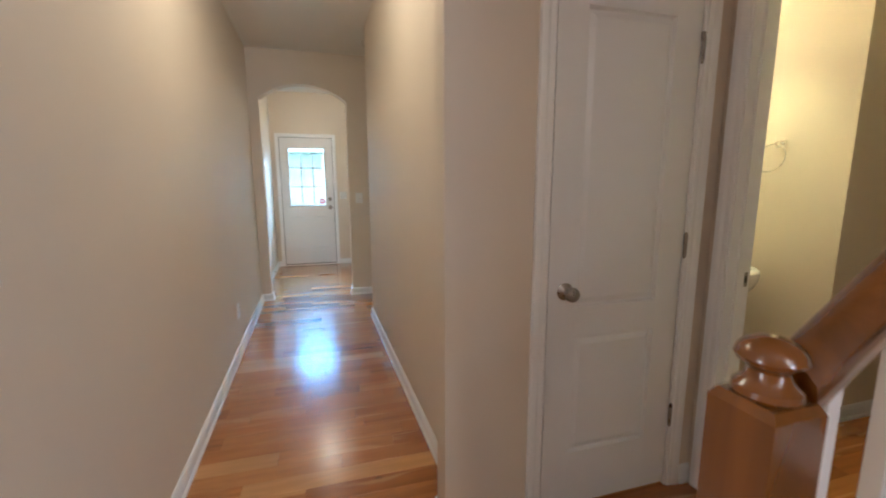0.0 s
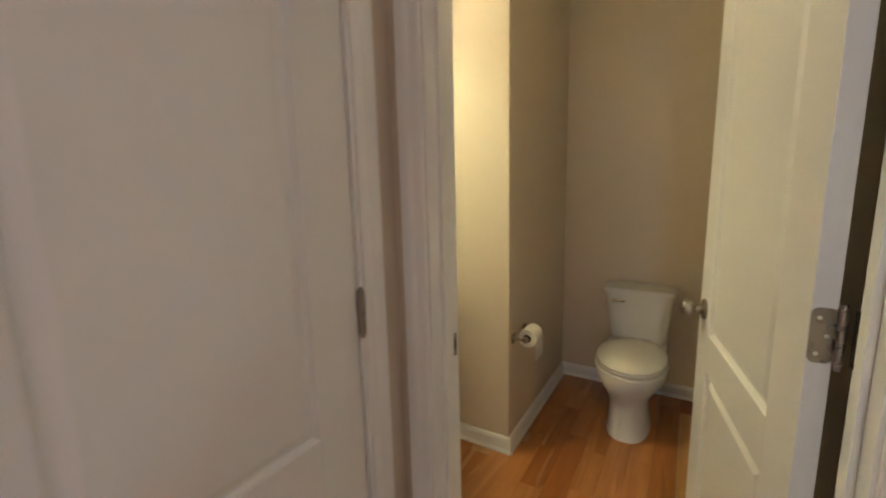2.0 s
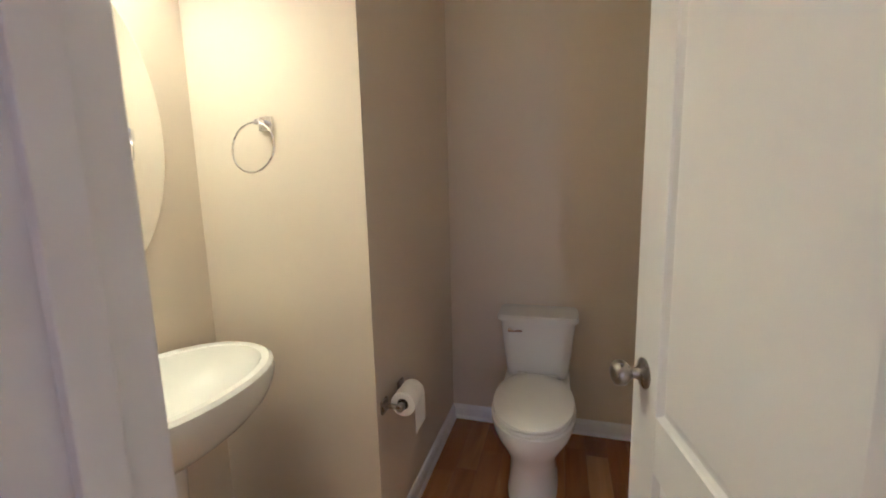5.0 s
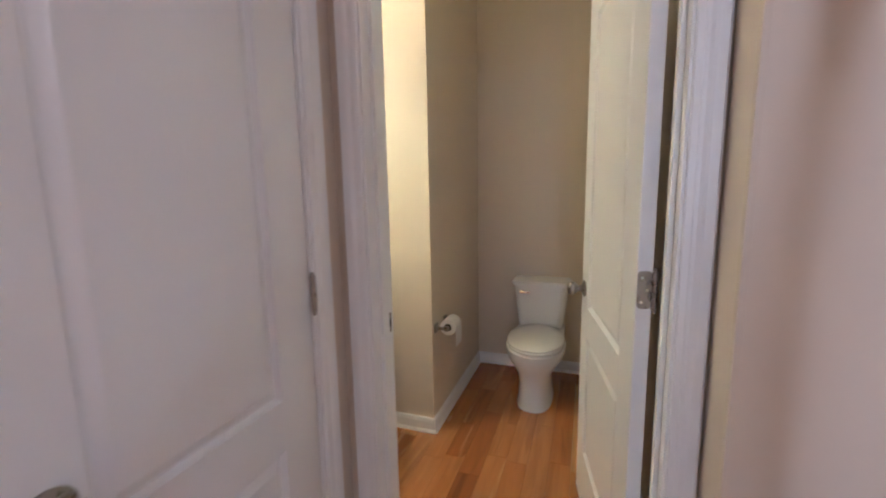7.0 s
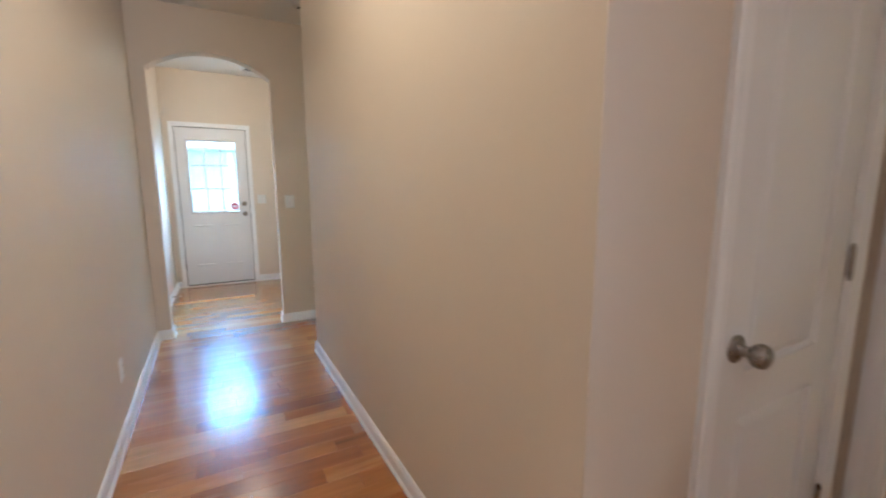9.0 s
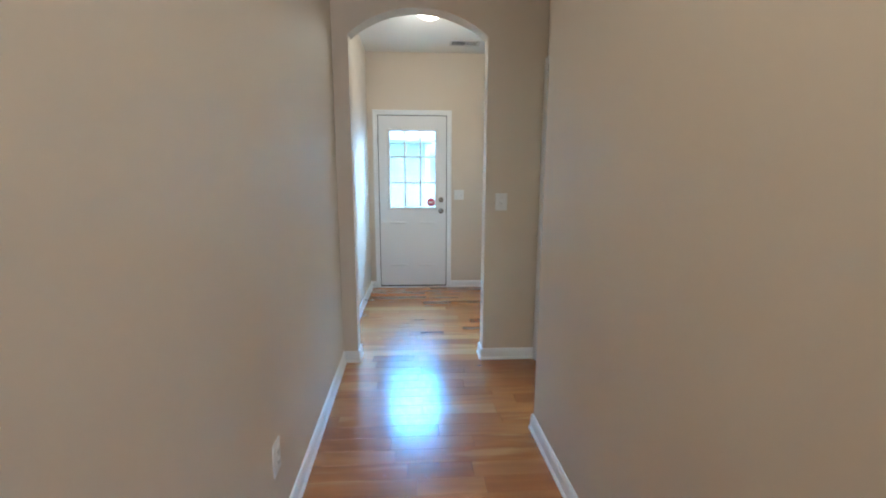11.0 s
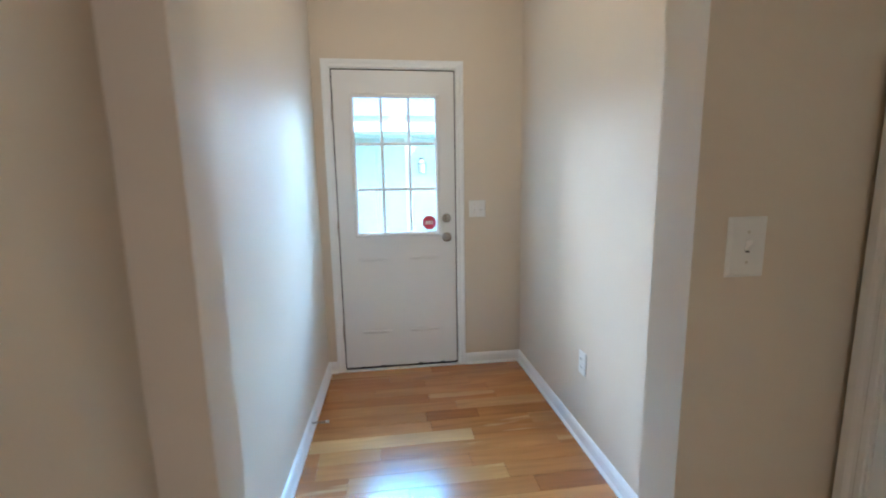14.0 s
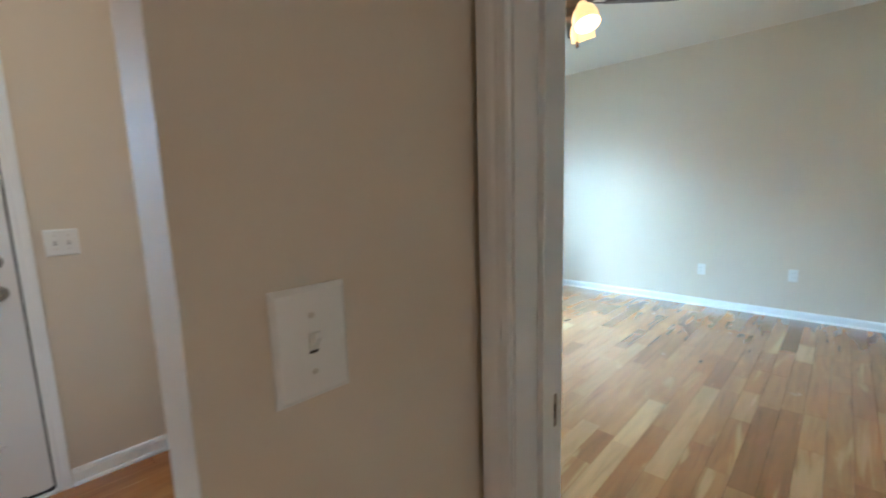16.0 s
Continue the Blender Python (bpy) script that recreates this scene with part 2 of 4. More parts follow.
def prism(bm, outline, lo, hi, axis="z"):
    """An outline of (a, b) pairs pushed from lo to hi along an axis."""
    def at(a, b, c):
        return {"z": (a, b, c), "y": (a, c, b), "x": (c, a, b)}[axis]
    low = [bm.verts.new(at(a, b, lo)) for a, b in outline]
    high = [bm.verts.new(at(a, b, hi)) for a, b in outline]
    n = len(outline)
    bm.faces.new(low)
    bm.faces.new(high)
    for k in range(n):
        bm.faces.new((low[k], low[(k + 1) % n], high[(k + 1) % n], high[k]))
    bmesh.ops.recalc_face_normals(bm, faces=bm.faces)
    return bm


def lathe(bm, profile, m=Matrix(), steps=24):
    """Turns (radius, height) pairs round the z axis, closed at both ends."""
    rings = []
    for r, z in profile:
        rings.append([bm.verts.new(m @ Vector((r * math.cos(2 * math.pi * k / steps), r * math.sin(2 * math.pi * k / steps), z))) for k in range(steps)])
    for a, b in zip(rings, rings[1:]):
        for k in range(steps):
            bm.faces.new((a[k], a[(k + 1) % steps], b[(k + 1) % steps], b[k]))
    bm.faces.new(rings[0][::-1])
    bm.faces.new(rings[-1])
    bmesh.ops.recalc_face_normals(bm, faces=bm.faces)
    return bm


def loft(bm, rings):
    """Joins closed rings of points, with caps."""
    rows = [[bm.verts.new(p) for p in ring] for ring in rings]
    n = len(rows[0])
    for a, b in zip(rows, rows[1:]):
        for k in range(n):
            bm.faces.new((a[k], a[(k + 1) % n], b[(k + 1) % n], b[k]))
    bm.faces.new(rows[0][::-1])
    bm.faces.new(rows[-1])
    bmesh.ops.recalc_face_normals(bm, faces=bm.faces)
    return bm


def tube(bm, points, radius, steps=10, closed=False):
    pts = [Vector(p) for p in points]
    n = len(pts)
    rings = []
    for k, p in enumerate(pts):
        a = pts[(k - 1) % n] if closed or k else p
        b = pts[(k + 1) % n] if closed or k < n - 1 else p
        d = (b - a).normalized()
        side = d.cross(Vector((0, 0, 1)))
        side = side.normalized() if side.length > 0.05 else Vector((1, 0, 0))
        up = side.cross(d)
        rings.append([bm.verts.new(p + radius * (side * math.cos(2 * math.pi * j / steps) + up * math.sin(2 * math.pi * j / steps))) for j in range(steps)])
    for k in range(n if closed else n - 1):
        a, b = rings[k], rings[(k + 1) % n]
        for j in range(steps):
            bm.faces.new((a[j], a[(j + 1) % steps], b[(j + 1) % steps], b[j]))
    if not closed:
        bm.faces.new(rings[0])
        bm.faces.new(rings[-1])
    bmesh.ops.recalc_face_normals(bm, faces=bm.faces)
    return bm


def mesh_of(name, bm, mat, smooth=False):
    me = bpy.data.meshes.new(name)
    bm.to_mesh(me)
    bm.free()
    me.materials.append(mat)
    if smooth:
        me.shade_smooth()
        me.set_sharp_from_angle(angle=radians(40))
    return me


def part(name, bm, mat, parent, label="", smooth=False):
    ob = new(name, mesh_of(name, bm, mat, smooth))
    ob.parent = parent
    return tagged(ob, label)


def thing(name, label, category, at=(0, 0, 0), turn=0.0, group="", kind=""):
    ob = new(name)
    ob.matrix_world = pose(*at, 0, 0, turn)
    ob.empty_display_size = 0.1
    return tagged(ob, label, category, group, kind)


def structure(name, bm, mat, label, category):
    return tagged(new(name, mesh_of(name, bm, mat)), label, category, kind="structure")


# ---- structure ----
TOP, LOW = 2.74, -0.02
structure("subfloor", boxes((-3.28, -3.56, -0.30, 2.38, 0.42, -0.016), (-0.58, 0.42, -0.30, 3.84, 2.36, -0.016), (-0.58, 2.36, -0.30, 1.0, 7.34, -0.016), (1.0, 3.06, -0.30, 5.60, 7.95, -0.016)), M_CONC, "grey subfloor under the boards", "floor")
floor = tagged(new("floor"), "varnished natural oak strip floor with mixed board tones", "floor", kind="structure")
structure("ceiling", boxes((-0.7, 0.70, TOP, 5.66, 8.04, TOP + 0.15), (-3.32, -3.7, TOP, 5.66, 0.70, TOP + 0.15)), M_CEIL, "flat off-white painted ceiling", "ceiling")
structure("wall_hall_west", prism(bmesh.new(), [(-0.480, 5.115), (-0.352, 0.70), (-0.60, 0.70), (-0.60, 5.115)], LOW, TOP), M_WALL, "long beige painted hall wall", "wall")
structure("wall_entry_west", boxes((-0.64, 5.235, LOW, -0.52, 7.21, TOP)), M_WALL, "beige painted wall beside the outside door", "wall")

# wall with the arched opening
bm = bmesh.new()
AX0, AX1, SPRING, APEX = -0.378, 0.534, 2.235, 2.40
half, rise = (AX1 - AX0) / 2, APEX - SPRING
rad = (half * half + rise * rise) / (2 * rise)
mid = (AX0 + AX1) / 2
arc = []
for k in range(25):
    x = AX0 + (AX1 - AX0) * k / 24
    arc.append((x, APEX - rad + math.sqrt(rad * rad - (x - mid) ** 2)))
prism(bm, [(-0.64, LOW), (AX0, LOW), (AX0, SPRING), *arc[1:-1], (AX1, SPRING), (AX1, LOW), (1.06, LOW), (1.06, TOP), (-0.64, TOP)], 5.115, 5.235, "y")
structure("wall_arch", bm, M_WALL, "beige wall with a low segmental arched opening", "wall")

structure("wall_entry_north", boxes((-0.64, 7.21, LOW, -0.425, 7.36, TOP), (0.425, 7.21, LOW, 1.06, 7.36, TOP), (-0.425, 7.21, 2.075, 0.425, 7.36, TOP)), M_WALL, "beige painted end wall round the outside door", "wall")
structure("wall_entry_east", boxes((0.87, 5.235, LOW, 1.06, 7.21, TOP), (0.98, 7.36, LOW, 1.06, 8.0, TOP)), M_WALL, "beige painted wall of the entry", "wall")
bm = bmesh.new()
prism(bm, [(0.744, 1.60), (0.676, 4.237), (0.930, 4.237), (0.930, 4.13), (0.78, 4.13), (0.87, 1.60)], LOW, TOP)
structure("wall_hall_east", bm, M_WALL, "beige painted hall wall", "wall")
structure("wall_bedroom_west", boxes((0.930, 3.10, LOW, 1.06, 4.273, TOP), (0.930, 5.070, LOW, 1.06, 5.115, TOP), (0.930, 4.273, 2.07, 1.06, 5.070, TOP)), M_WALL, "beige wall with the bedroom doorway", "wall")
WX = [(2.57, 3.435), (3.605, 4.47)]
WZ0, WZ1 = 0.92, 2.285
structure("wall_bedroom_north", boxes((1.06, 7.85, LOW, WX[0][0], 8.0, TOP), (WX[0][1], 7.85, LOW, WX[1][0], 8.0, TOP), (WX[1][1], 7.85, LOW, 5.62, 8.0, TOP),
    *[(a, 7.85, LOW, b, 8.0, WZ0) for a, b in WX], *[(a, 7.85, WZ1, b, 8.0, TOP) for a, b in WX]), M_WALL, "pale bedroom wall with two windows", "wall")
structure("wall_bedroom_east", boxes((5.50, 3.0, LOW, 5.62, 7.85, TOP)), M_WALL, "long plain pale bedroom wall", "wall")
structure("wall_bedroom_south", boxes((1.06, 3.0, LOW, 5.50, 3.12, TOP)), M_WALL, "plain pale bedroom wall", "wall")
structure("wall_closet", boxes((0.64, 1.49, LOW, 1.015, 1.60, TOP), (1.66, 1.49, LOW, 1.775, 1.60, TOP), (1.015, 1.49, 2.065, 1.66, 1.60, TOP)), M_WALL, "beige wall with the closet doorway", "wall")
structure("wall_closet_back", boxes((0.80, 2.30, LOW, 1.775, 2.40, TOP)), M_WALL, "plain closet back wall", "wall")
structure("wall_toilet_west", boxes((1.775, 0.62, LOW, 1.89, 0.674, TOP), (1.775, 1.416, LOW, 1.89, 2.38, TOP), (1.775, 0.674, 2.066, 1.89, 1.416, TOP)), M_WALL, "beige wall with the toilet doorway", "wall")
structure("wall_toilet_north", boxes((1.89, 2.26, LOW, 2.775, 2.38, TOP)), M_WALL, "cream wall behind the basin", "wall")
structure("wall_toilet_alcove", boxes((2.775, 1.62, LOW, 3.88, 2.38, TOP)), M_WALL, "cream wall block beside the toilet", "wall")
structure("wall_toilet_east", boxes((3.76, 0.62, LOW, 3.88, 1.62, TOP)), M_WALL, "beige wall behind the toilet", "wall")
structure("wall_stair_north", boxes((1.64, 0.10, LOW, 3.88, 0.62, TOP), bevel=0.012), M_WALL, "beige wall between stair and toilet", "wall")
structure("wall_stair_east", boxes((2.30, -0.60, LOW, 2.42, 0.10, TOP)), M_WALL, "plain wall closing the stair", "wall")
structure("wall_stair_south", boxes((1.0, -0.72, LOW, 2.42, -0.60, TOP)), M_WALL, "plain wall beside the stair", "wall")
structure("wall_front_north", boxes((-3.2, 0.58, LOW, -0.352, 0.70, TOP)), M_WALL, "plain front room wall", "wall")
structure("wall_front_west", boxes((-3.32, -3.6, LOW, -3.2, 0.70, TOP)), M_WALL, "plain front room wall", "wall")
structure("wall_front_east", boxes((2.30, -3.6, LOW, 2.42, -0.72, TOP)), M_WALL, "plain front room wall", "wall")
structure("wall_front_south", boxes((-3.2, -3.6, LOW, 2.30, -3.48, TOP)), M_WALL, "plain front room wall", "wall")


# ---- trim ----
def baseboard(name, a, b, side, label="white painted baseboard with a shoe moulding", ext=(0, 0)):
    """From a to b along the wall face; side: the way into the room."""
    ax, ay = a
    bx, by = b
    d = Vector((bx - ax, by - ay, 0))
    d.normalize()
    s = Vector((*side, 0)).normalized()
    prof = [(0.0, 0.0), (0.022, 0.0), (0.021, 0.008), (0.014, 0.018), (0.013, 0.060), (0.010, 0.068), (0.009, 0.073), (0.004, 0.080), (0.0, 0.081)]
    bm = bmesh.new()
    loft(bm, [[Vector((x, y, 0)) + d * e + s * o + Vector((0, 0, z)) for o, z in prof] for (x, y), e in ((a, -ext[0]), (b, ext[1]))])
    return structure(name, bm, M_TRIM, label, "baseboard")


baseboard("baseboard_hall_west", (-0.352, 0.70), (-0.480, 5.115), (1, 0))
baseboard("baseboard_hall_east", (0.743, 1.62), (0.676, 4.237), (-1, 0), ext=(0, 0.013))
baseboard("baseboard_hall_end", (0.676, 4.237), (0.930, 4.237), (0, 1), ext=(0.013, 0))
baseboard("baseboard_arch_left", (-0.480, 5.115), (-0.378, 5.115), (0, -1), ext=(0, 0.013))
baseboard("baseboard_arch_left_jamb", (-0.378, 5.115), (-0.378, 5.235), (1, 0), ext=(0.013, 0.013))
baseboard("baseboard_arch_right_jamb", (0.534, 5.115), (0.534, 5.235), (-1, 0), ext=(0.013, 0.013))
baseboard("baseboard_arch_right", (0.534, 5.115), (0.930, 5.115), (0, -1), ext=(0.013, 0))
baseboard("baseboard_arch_back_left", (-0.52, 5.235), (-0.378, 5.235), (0, 1), ext=(0, 0.013))
baseboard("baseboard_arch_back_right", (0.534, 5.235), (0.87, 5.235), (0, 1), ext=(0.013, 0))
baseboard("baseboard_entry_west", (-0.52, 5.235), (-0.52, 7.21), (1, 0))
baseboard("baseboard_entry_east", (0.87, 5.235), (0.87, 7.21), (-1, 0))
baseboard("baseboard_entry_north_left", (-0.52, 7.21), (-0.462, 7.21), (0, -1))
baseboard("baseboard_entry_north_right", (0.462, 7.21), (0.87, 7.21), (0, -1))
baseboard("baseboard_bedroom_north", (1.06, 7.85), (5.50, 7.85), (0, -1))
baseboard("baseboard_bedroom_east", (5.50, 3.12), (5.50, 7.85), (-1, 0))
baseboard("baseboard_closet_left", (0.64, 1.49), (0.965, 1.49), (0, -1), ext=(0.013, 0))
baseboard("baseboard_closet_end", (0.64, 1.49), (0.64, 1.60), (-1, 0), ext=(0.013, 0.013))
baseboard("baseboard_closet_right", (1.712, 1.49), (1.775, 1.49), (0, -1))
baseboard("baseboard_toilet_ring", (2.775, 1.62), (2.775, 2.26), (-1, 0), ext=(0.013, 0))
baseboard("baseboard_toilet_alcove", (2.775, 1.62), (3.76, 1.62), (0, -1), ext=(0.013, 0))
baseboard("baseboard_toilet_east", (3.76, 0.62), (3.76, 1.62), (-1, 0))
baseboard("baseboard_toilet_north", (1.89, 2.26), (2.775, 2.26), (0, -1))
baseboard("baseboard_toilet_south", (1.89, 0.62), (3.76, 0.62), (0, 1))
baseboard("baseboard_stair", (1.64, 0.62), (1.72, 0.62), (0, 1), ext=(0.013, 0))
baseboard("baseboard_stair_end", (1.64, 0.47), (1.64, 0.62), (-1, 0), ext=(0, 0.013))

CASING = [(0.0, 0.0), (0.0, 0.010), (0.003, 0.0125), (0.014, 0.0132), (0.017, 0.0120), (0.024, 0.0126), (0.030, 0.0156), (0.036, 0.0172), (0.053, 0.0178), (0.057, 0.0150), (0.057, 0.0)]


def casing(name, lo, hi, top, plane, out, axis, width=1.0, label="white moulded door casing"):
    """Two legs and a head round an opening from lo to hi along an axis, on the wall face at plane; out: the way it stands proud."""
    bm = bmesh.new()
    reveal = 0.006

    def at(a, o, z):
        return Vector((a, plane + out * o, z)) if axis == "x" else Vector((plane + out * o, a, z))
    for edge, sgn in ((lo - reveal, -1), (hi + reveal, 1)):
        loft(bm, [[at(edge + sgn * u * width, o, 0.0) for u, o in CASING], [at(edge + sgn * u * width, o, top + reveal + u * width) for u, o in CASING]])
    loft(bm, [[at(lo - reveal - u * width, o, top + reveal + u * width) for u, o in CASING], [at(hi + reveal + u * width, o, top + reveal + u * width) for u, o in CASING]])
    return structure(name, bm, M_TRIM, label, "trim")


casing("trim_closet", 1.03, 1.645, 2.05, 1.49, -1, "x")
casing("trim_toilet", 0.69, 1.40, 2.05, 1.775, -1, "y")
casing("trim_toilet_inside", 0.69, 1.40, 2.05, 1.89, 1, "y")
casing("trim_bedroom", 4.293, 5.050, 2.05, 0.930, -1, "y", 0.86)
casing("trim_entry", -0.405, 0.405, 2.055, 7.21, -1, "x", 0.86)


def jambs(name, lo, hi, top, a, b, axis, stop=None, room=0.02):
    """Lining of a doorway, with a door stop between stop[0] and stop[1]."""
    rows = []

    def row(u0, v0, z0, u1, v1, z1):
        rows.append((u0, v0, z0, u1, v1, z1) if axis == "x" else (v0, u0, z0, v1, u1, z1))
    row(lo - room, a, LOW, lo, b, top)
    row(hi, a, LOW, hi + room, b, top)
    row(lo - room, a, top, hi + room, b, top + room)
    if stop:
        row(lo, stop[0], 0.0, lo + 0.011, stop[1], top)
        row(hi - 0.011, stop[0], 0.0, hi, stop[1], top)
        row(lo + 0.011, stop[0], top - 0.011, hi - 0.011, stop[1], top)
    return structure(name, boxes(*rows, bevel=0.0015), M_TRIM, "white painted door jamb lining", "trim")


jambs("trim_closet_jamb", 1.03, 1.645, 2.05, 1.487, 1.603, "x", (1.53, 1.56), 0.014)
jambs("trim_toilet_jamb", 0.69, 1.40, 2.05, 1.772, 1.893, "y", (1.815, 1.85), 0.016)
jambs("trim_bedroom_jamb", 4.293, 5.050, 2.05, 0.927, 1.063, "y", (0.985, 1.018))
jambs("trim_entry_jamb", -0.405, 0.405, 2.055, 7.207, 7.363, "x", (7.256, 7.30))


# ---- doors ----
def panel_door(ob, width, height, thick, panels, stile=0.112):
    """Hinge edge at x 0, leaf along +x, faces at y 0 and y thick; moulded panels from panels[k] = (z0, z1)."""
    zs = [0.0]
    for z0, z1 in panels:
        zs += [z0, z1]
    zs.append(height)
    rows = [(0, 0, 0, stile, thick, height), (width - stile, 0, 0, width, thick, height)]
    for k in range(0, len(zs), 2):
        rows.append((stile, 0, zs[k], width - stile, thick, zs[k + 1]))
    part("slab", boxes(*rows, bevel=0.0012), M_DOOR, ob)
    for z0, z1 in panels:
        bm = bmesh.new()
        x0, x1 = stile, width - stile

        def ring(i, y):
            return [(x0 + i, y, z0 + i), (x1 - i, y, z0 + i), (x1 - i, y, z1 - i), (x0 + i, y, z1 - i)]
        loft(bm, [ring(0.034, 0.003), ring(0.030, 0.0045), ring(0.014, 0.012), ring(0.008, 0.0125), ring(0.002, 0.005), ring(0.0, 0.0005), ring(-0.001, 0.014), ring(-0.001, thick - 0.014),
                  ring(0.0, thick - 0.0005), ring(0.002, thick - 0.005), ring(0.008, thick - 0.0125), ring(0.014, thick - 0.012), ring(0.030, thick - 0.0045), ring(0.034, thick - 0.003)])
        part("panel", bm, M_DOOR, ob)


def knob_mesh(m):
    bm = bmesh.new()
    lathe(bm, [(0.032, 0.0), (0.033, 0.004), (0.028, 0.008), (0.016, 0.012), (0.012, 0.018), (0.012, 0.028), (0.019, 0.034), (0.026, 0.042), (0.028, 0.052), (0.025, 0.062), (0.016, 0.068), (0.004, 0.070)], m, 24)
    return bm


def hinge(parent, m, label="satin nickel butt hinge"):
    bm = bmesh.new()
    tube(bm, [m @ Vector((0, 0, -0.045)), m @ Vector((0, 0, 0.045))], 0.0072, 10)
    for z in (-0.049, 0.049):
        tube(bm, [m @ Vector((0, 0, z - 0.004)), m @ Vector((0, 0, z + 0.004))], 0.0045, 8)
    return part("hinge", bm, M_NICKEL, parent, label, True)


def rounded(a0, a1, b0, b1, r):
    """Outline of a rectangle with round corners."""
    out = []
    for ca, cb, t0 in ((a1 - r, b1 - r, 0), (a0 + r, b1 - r, 90), (a0 + r, b0 + r, 180), (a1 - r, b0 + r, 270)):
        out += [(ca + r * math.cos(radians(t0 + 22.5 * k)), cb + r * math.sin(radians(t0 + 22.5 * k))) for k in range(5)]
    return out


TWO = [(0.235, 0.722), (0.842, 1.905)]
closet = thing("door_closet", "closed white two-panel closet door with nickel knob", "door", (1.642, 1.530, 0.012), 180, kind="structure")
panel_door(closet, 0.605, 2.03, 0.035, TWO, 0.118)
part("knob", knob_mesh(Matrix.Translation((0.535, 0.035, 0.908)) @ pose(0, 0, 0, -90, 0, 0)), M_NICKEL, closet, "satin nickel round knob", True)
for z in (0.325, 1.06, 1.80):
    hinge(closet, Matrix.Translation((0.0, 0.046, z)))
bm = boxes((-0.004, 0.036, 1.83, 0.004, 0.040, 1.862), (-0.036, 0.040, 1.853, 0.004, 0.046, 1.861), bevel=0.001)
part("hinge_stop", bm, M_NICKEL, closet, "small hinge-mounted door stop")

toilet_door = thing("door_toilet", "white two-panel door standing open into the toilet", "door", (1.894, 0.714, 0.012), 10.2, kind="structure")
panel_door(toilet_door, 0.706, 2.03, 0.035, TWO, 0.125)
part("knob", knob_mesh(Matrix.Translation((0.646, 0.035, 0.905)) @ pose(0, 0, 0, -90, 0, 0)), M_NICKEL, toilet_door, "satin nickel round knob", True)
part("knob", knob_mesh(Matrix.Translation((0.646, 0.0, 0.905)) @ pose(0, 0, 0, 90, 0, 0)), M_NICKEL, toilet_door, "satin nickel round knob", True)
for z in (0.325, 1.06, 1.80):
    bm = bmesh.new()
    prism(bm, rounded(0.001, 0.034, z - 0.046, z + 0.046, 0.010), -0.0028, -0.0003, "x")
    tube(bm, [(-0.006, -0.004, z - 0.046), (-0.006, -0.004, z + 0.046)], 0.0068, 12)
    for e in (-0.050, 0.050):
        tube(bm, [(-0.006, -0.004, z + e - 0.004), (-0.006, -0.004, z + e + 0.004)], 0.005, 10)
    box(bm, -0.030, -0.0215, z - 0.046, -0.004, -0.0195, z + 0.046)
    part("hinge", bm, M_NICKEL, toilet_door, "satin nickel butt hinge leaf", True)
    for e, w in ((-0.030, 0.024), (0.0, 0.012), (0.030, 0.024)):
        bm = bmesh.new()
        lathe(bm, [(0.0042, 0.0), (0.0036, 0.0012)], Matrix.Translation((-0.0028, w, z + e)) @ pose(0, 0, 0, 0, -90, 0), 10)
        part("screw", bm, M_CHROME, toilet_door)


def strike(name, at, turn):
    ob = thing(name, "satin nickel strike plate set in the white jamb", "strike plate", at, turn)
    part("plate", boxes((-0.014, 0.0, -0.029, 0.014, 0.0016, 0.029), (0.014, -0.004, -0.022, 0.020, 0.0016, 0.022), bevel=0.0006), M_NICKEL, ob)
    # no real hole: a dark patch paints its shade
    part("latch_hole", boxes((-0.008, 0.0012, -0.013, 0.006, 0.0022, 0.013)), M_DARK, ob, "dark patch for the shaded latch hole")
    return ob


strike("strike_plate", (1.868, 1.4005, 0.935), 180)
strike("strike_plate", (1.032, 5.0505, 0.94), 180)

# outside door: nine panes over two embossed panels
entry = thing("door_entry", "white steel outside door with nine-pane window, closed", "door", (0, 7.212, 0.02), 0, kind="structure")
GX, GZ0, GZ1 = 0.272, 0.962, 1.862
rows = [(-0.397, 0, 0, -GX, 0.044, 2.027), (GX, 0, 0, 0.397, 0.044, 2.027), (-GX, 0, 0, GX, 0.044, GZ0), (-GX, 0, GZ1, GX, 0.044, 2.027)]
part("slab", boxes(*rows), M_DOOR, entry)
bm = bmesh.new()
lip = [(0.0, 0.0), (0.0, -0.006), (0.010, -0.012), (0.022, -0.012), (0.030, -0.004), (0.030, 0.0)]
for (x0, z0), (x1, z1) in (((-GX, GZ0), (GX, GZ0)), ((GX, GZ0), (GX, GZ1)), ((GX, GZ1), (-GX, GZ1)), ((-GX, GZ1), (-GX, GZ0))):
    cx, cz = 0.0, (GZ0 + GZ1) / 2
    loft(bm, [[(x + (u - 0.008) * (1 if x > cx else -1), y, z + (u - 0.008) * (1 if z > cz else -1)) for u, y in lip] for x, z in ((x0, z0), (x1, z1))])
part("window_frame", bm, M_DOOR, entry)
for k in (1, 2):
    x = -GX + 2 * GX * k / 3
    part("muntin", boxes((x - 0.010, 0.002, GZ0, x + 0.010, 0.0105, GZ1), bevel=0.003), M_DOOR, entry)
    z = GZ0 + (GZ1 - GZ0) * k / 3
    part("muntin", boxes((-GX, 0.0025, z - 0.010, GX, 0.010, z + 0.010), bevel=0.003), M_DOOR, entry)
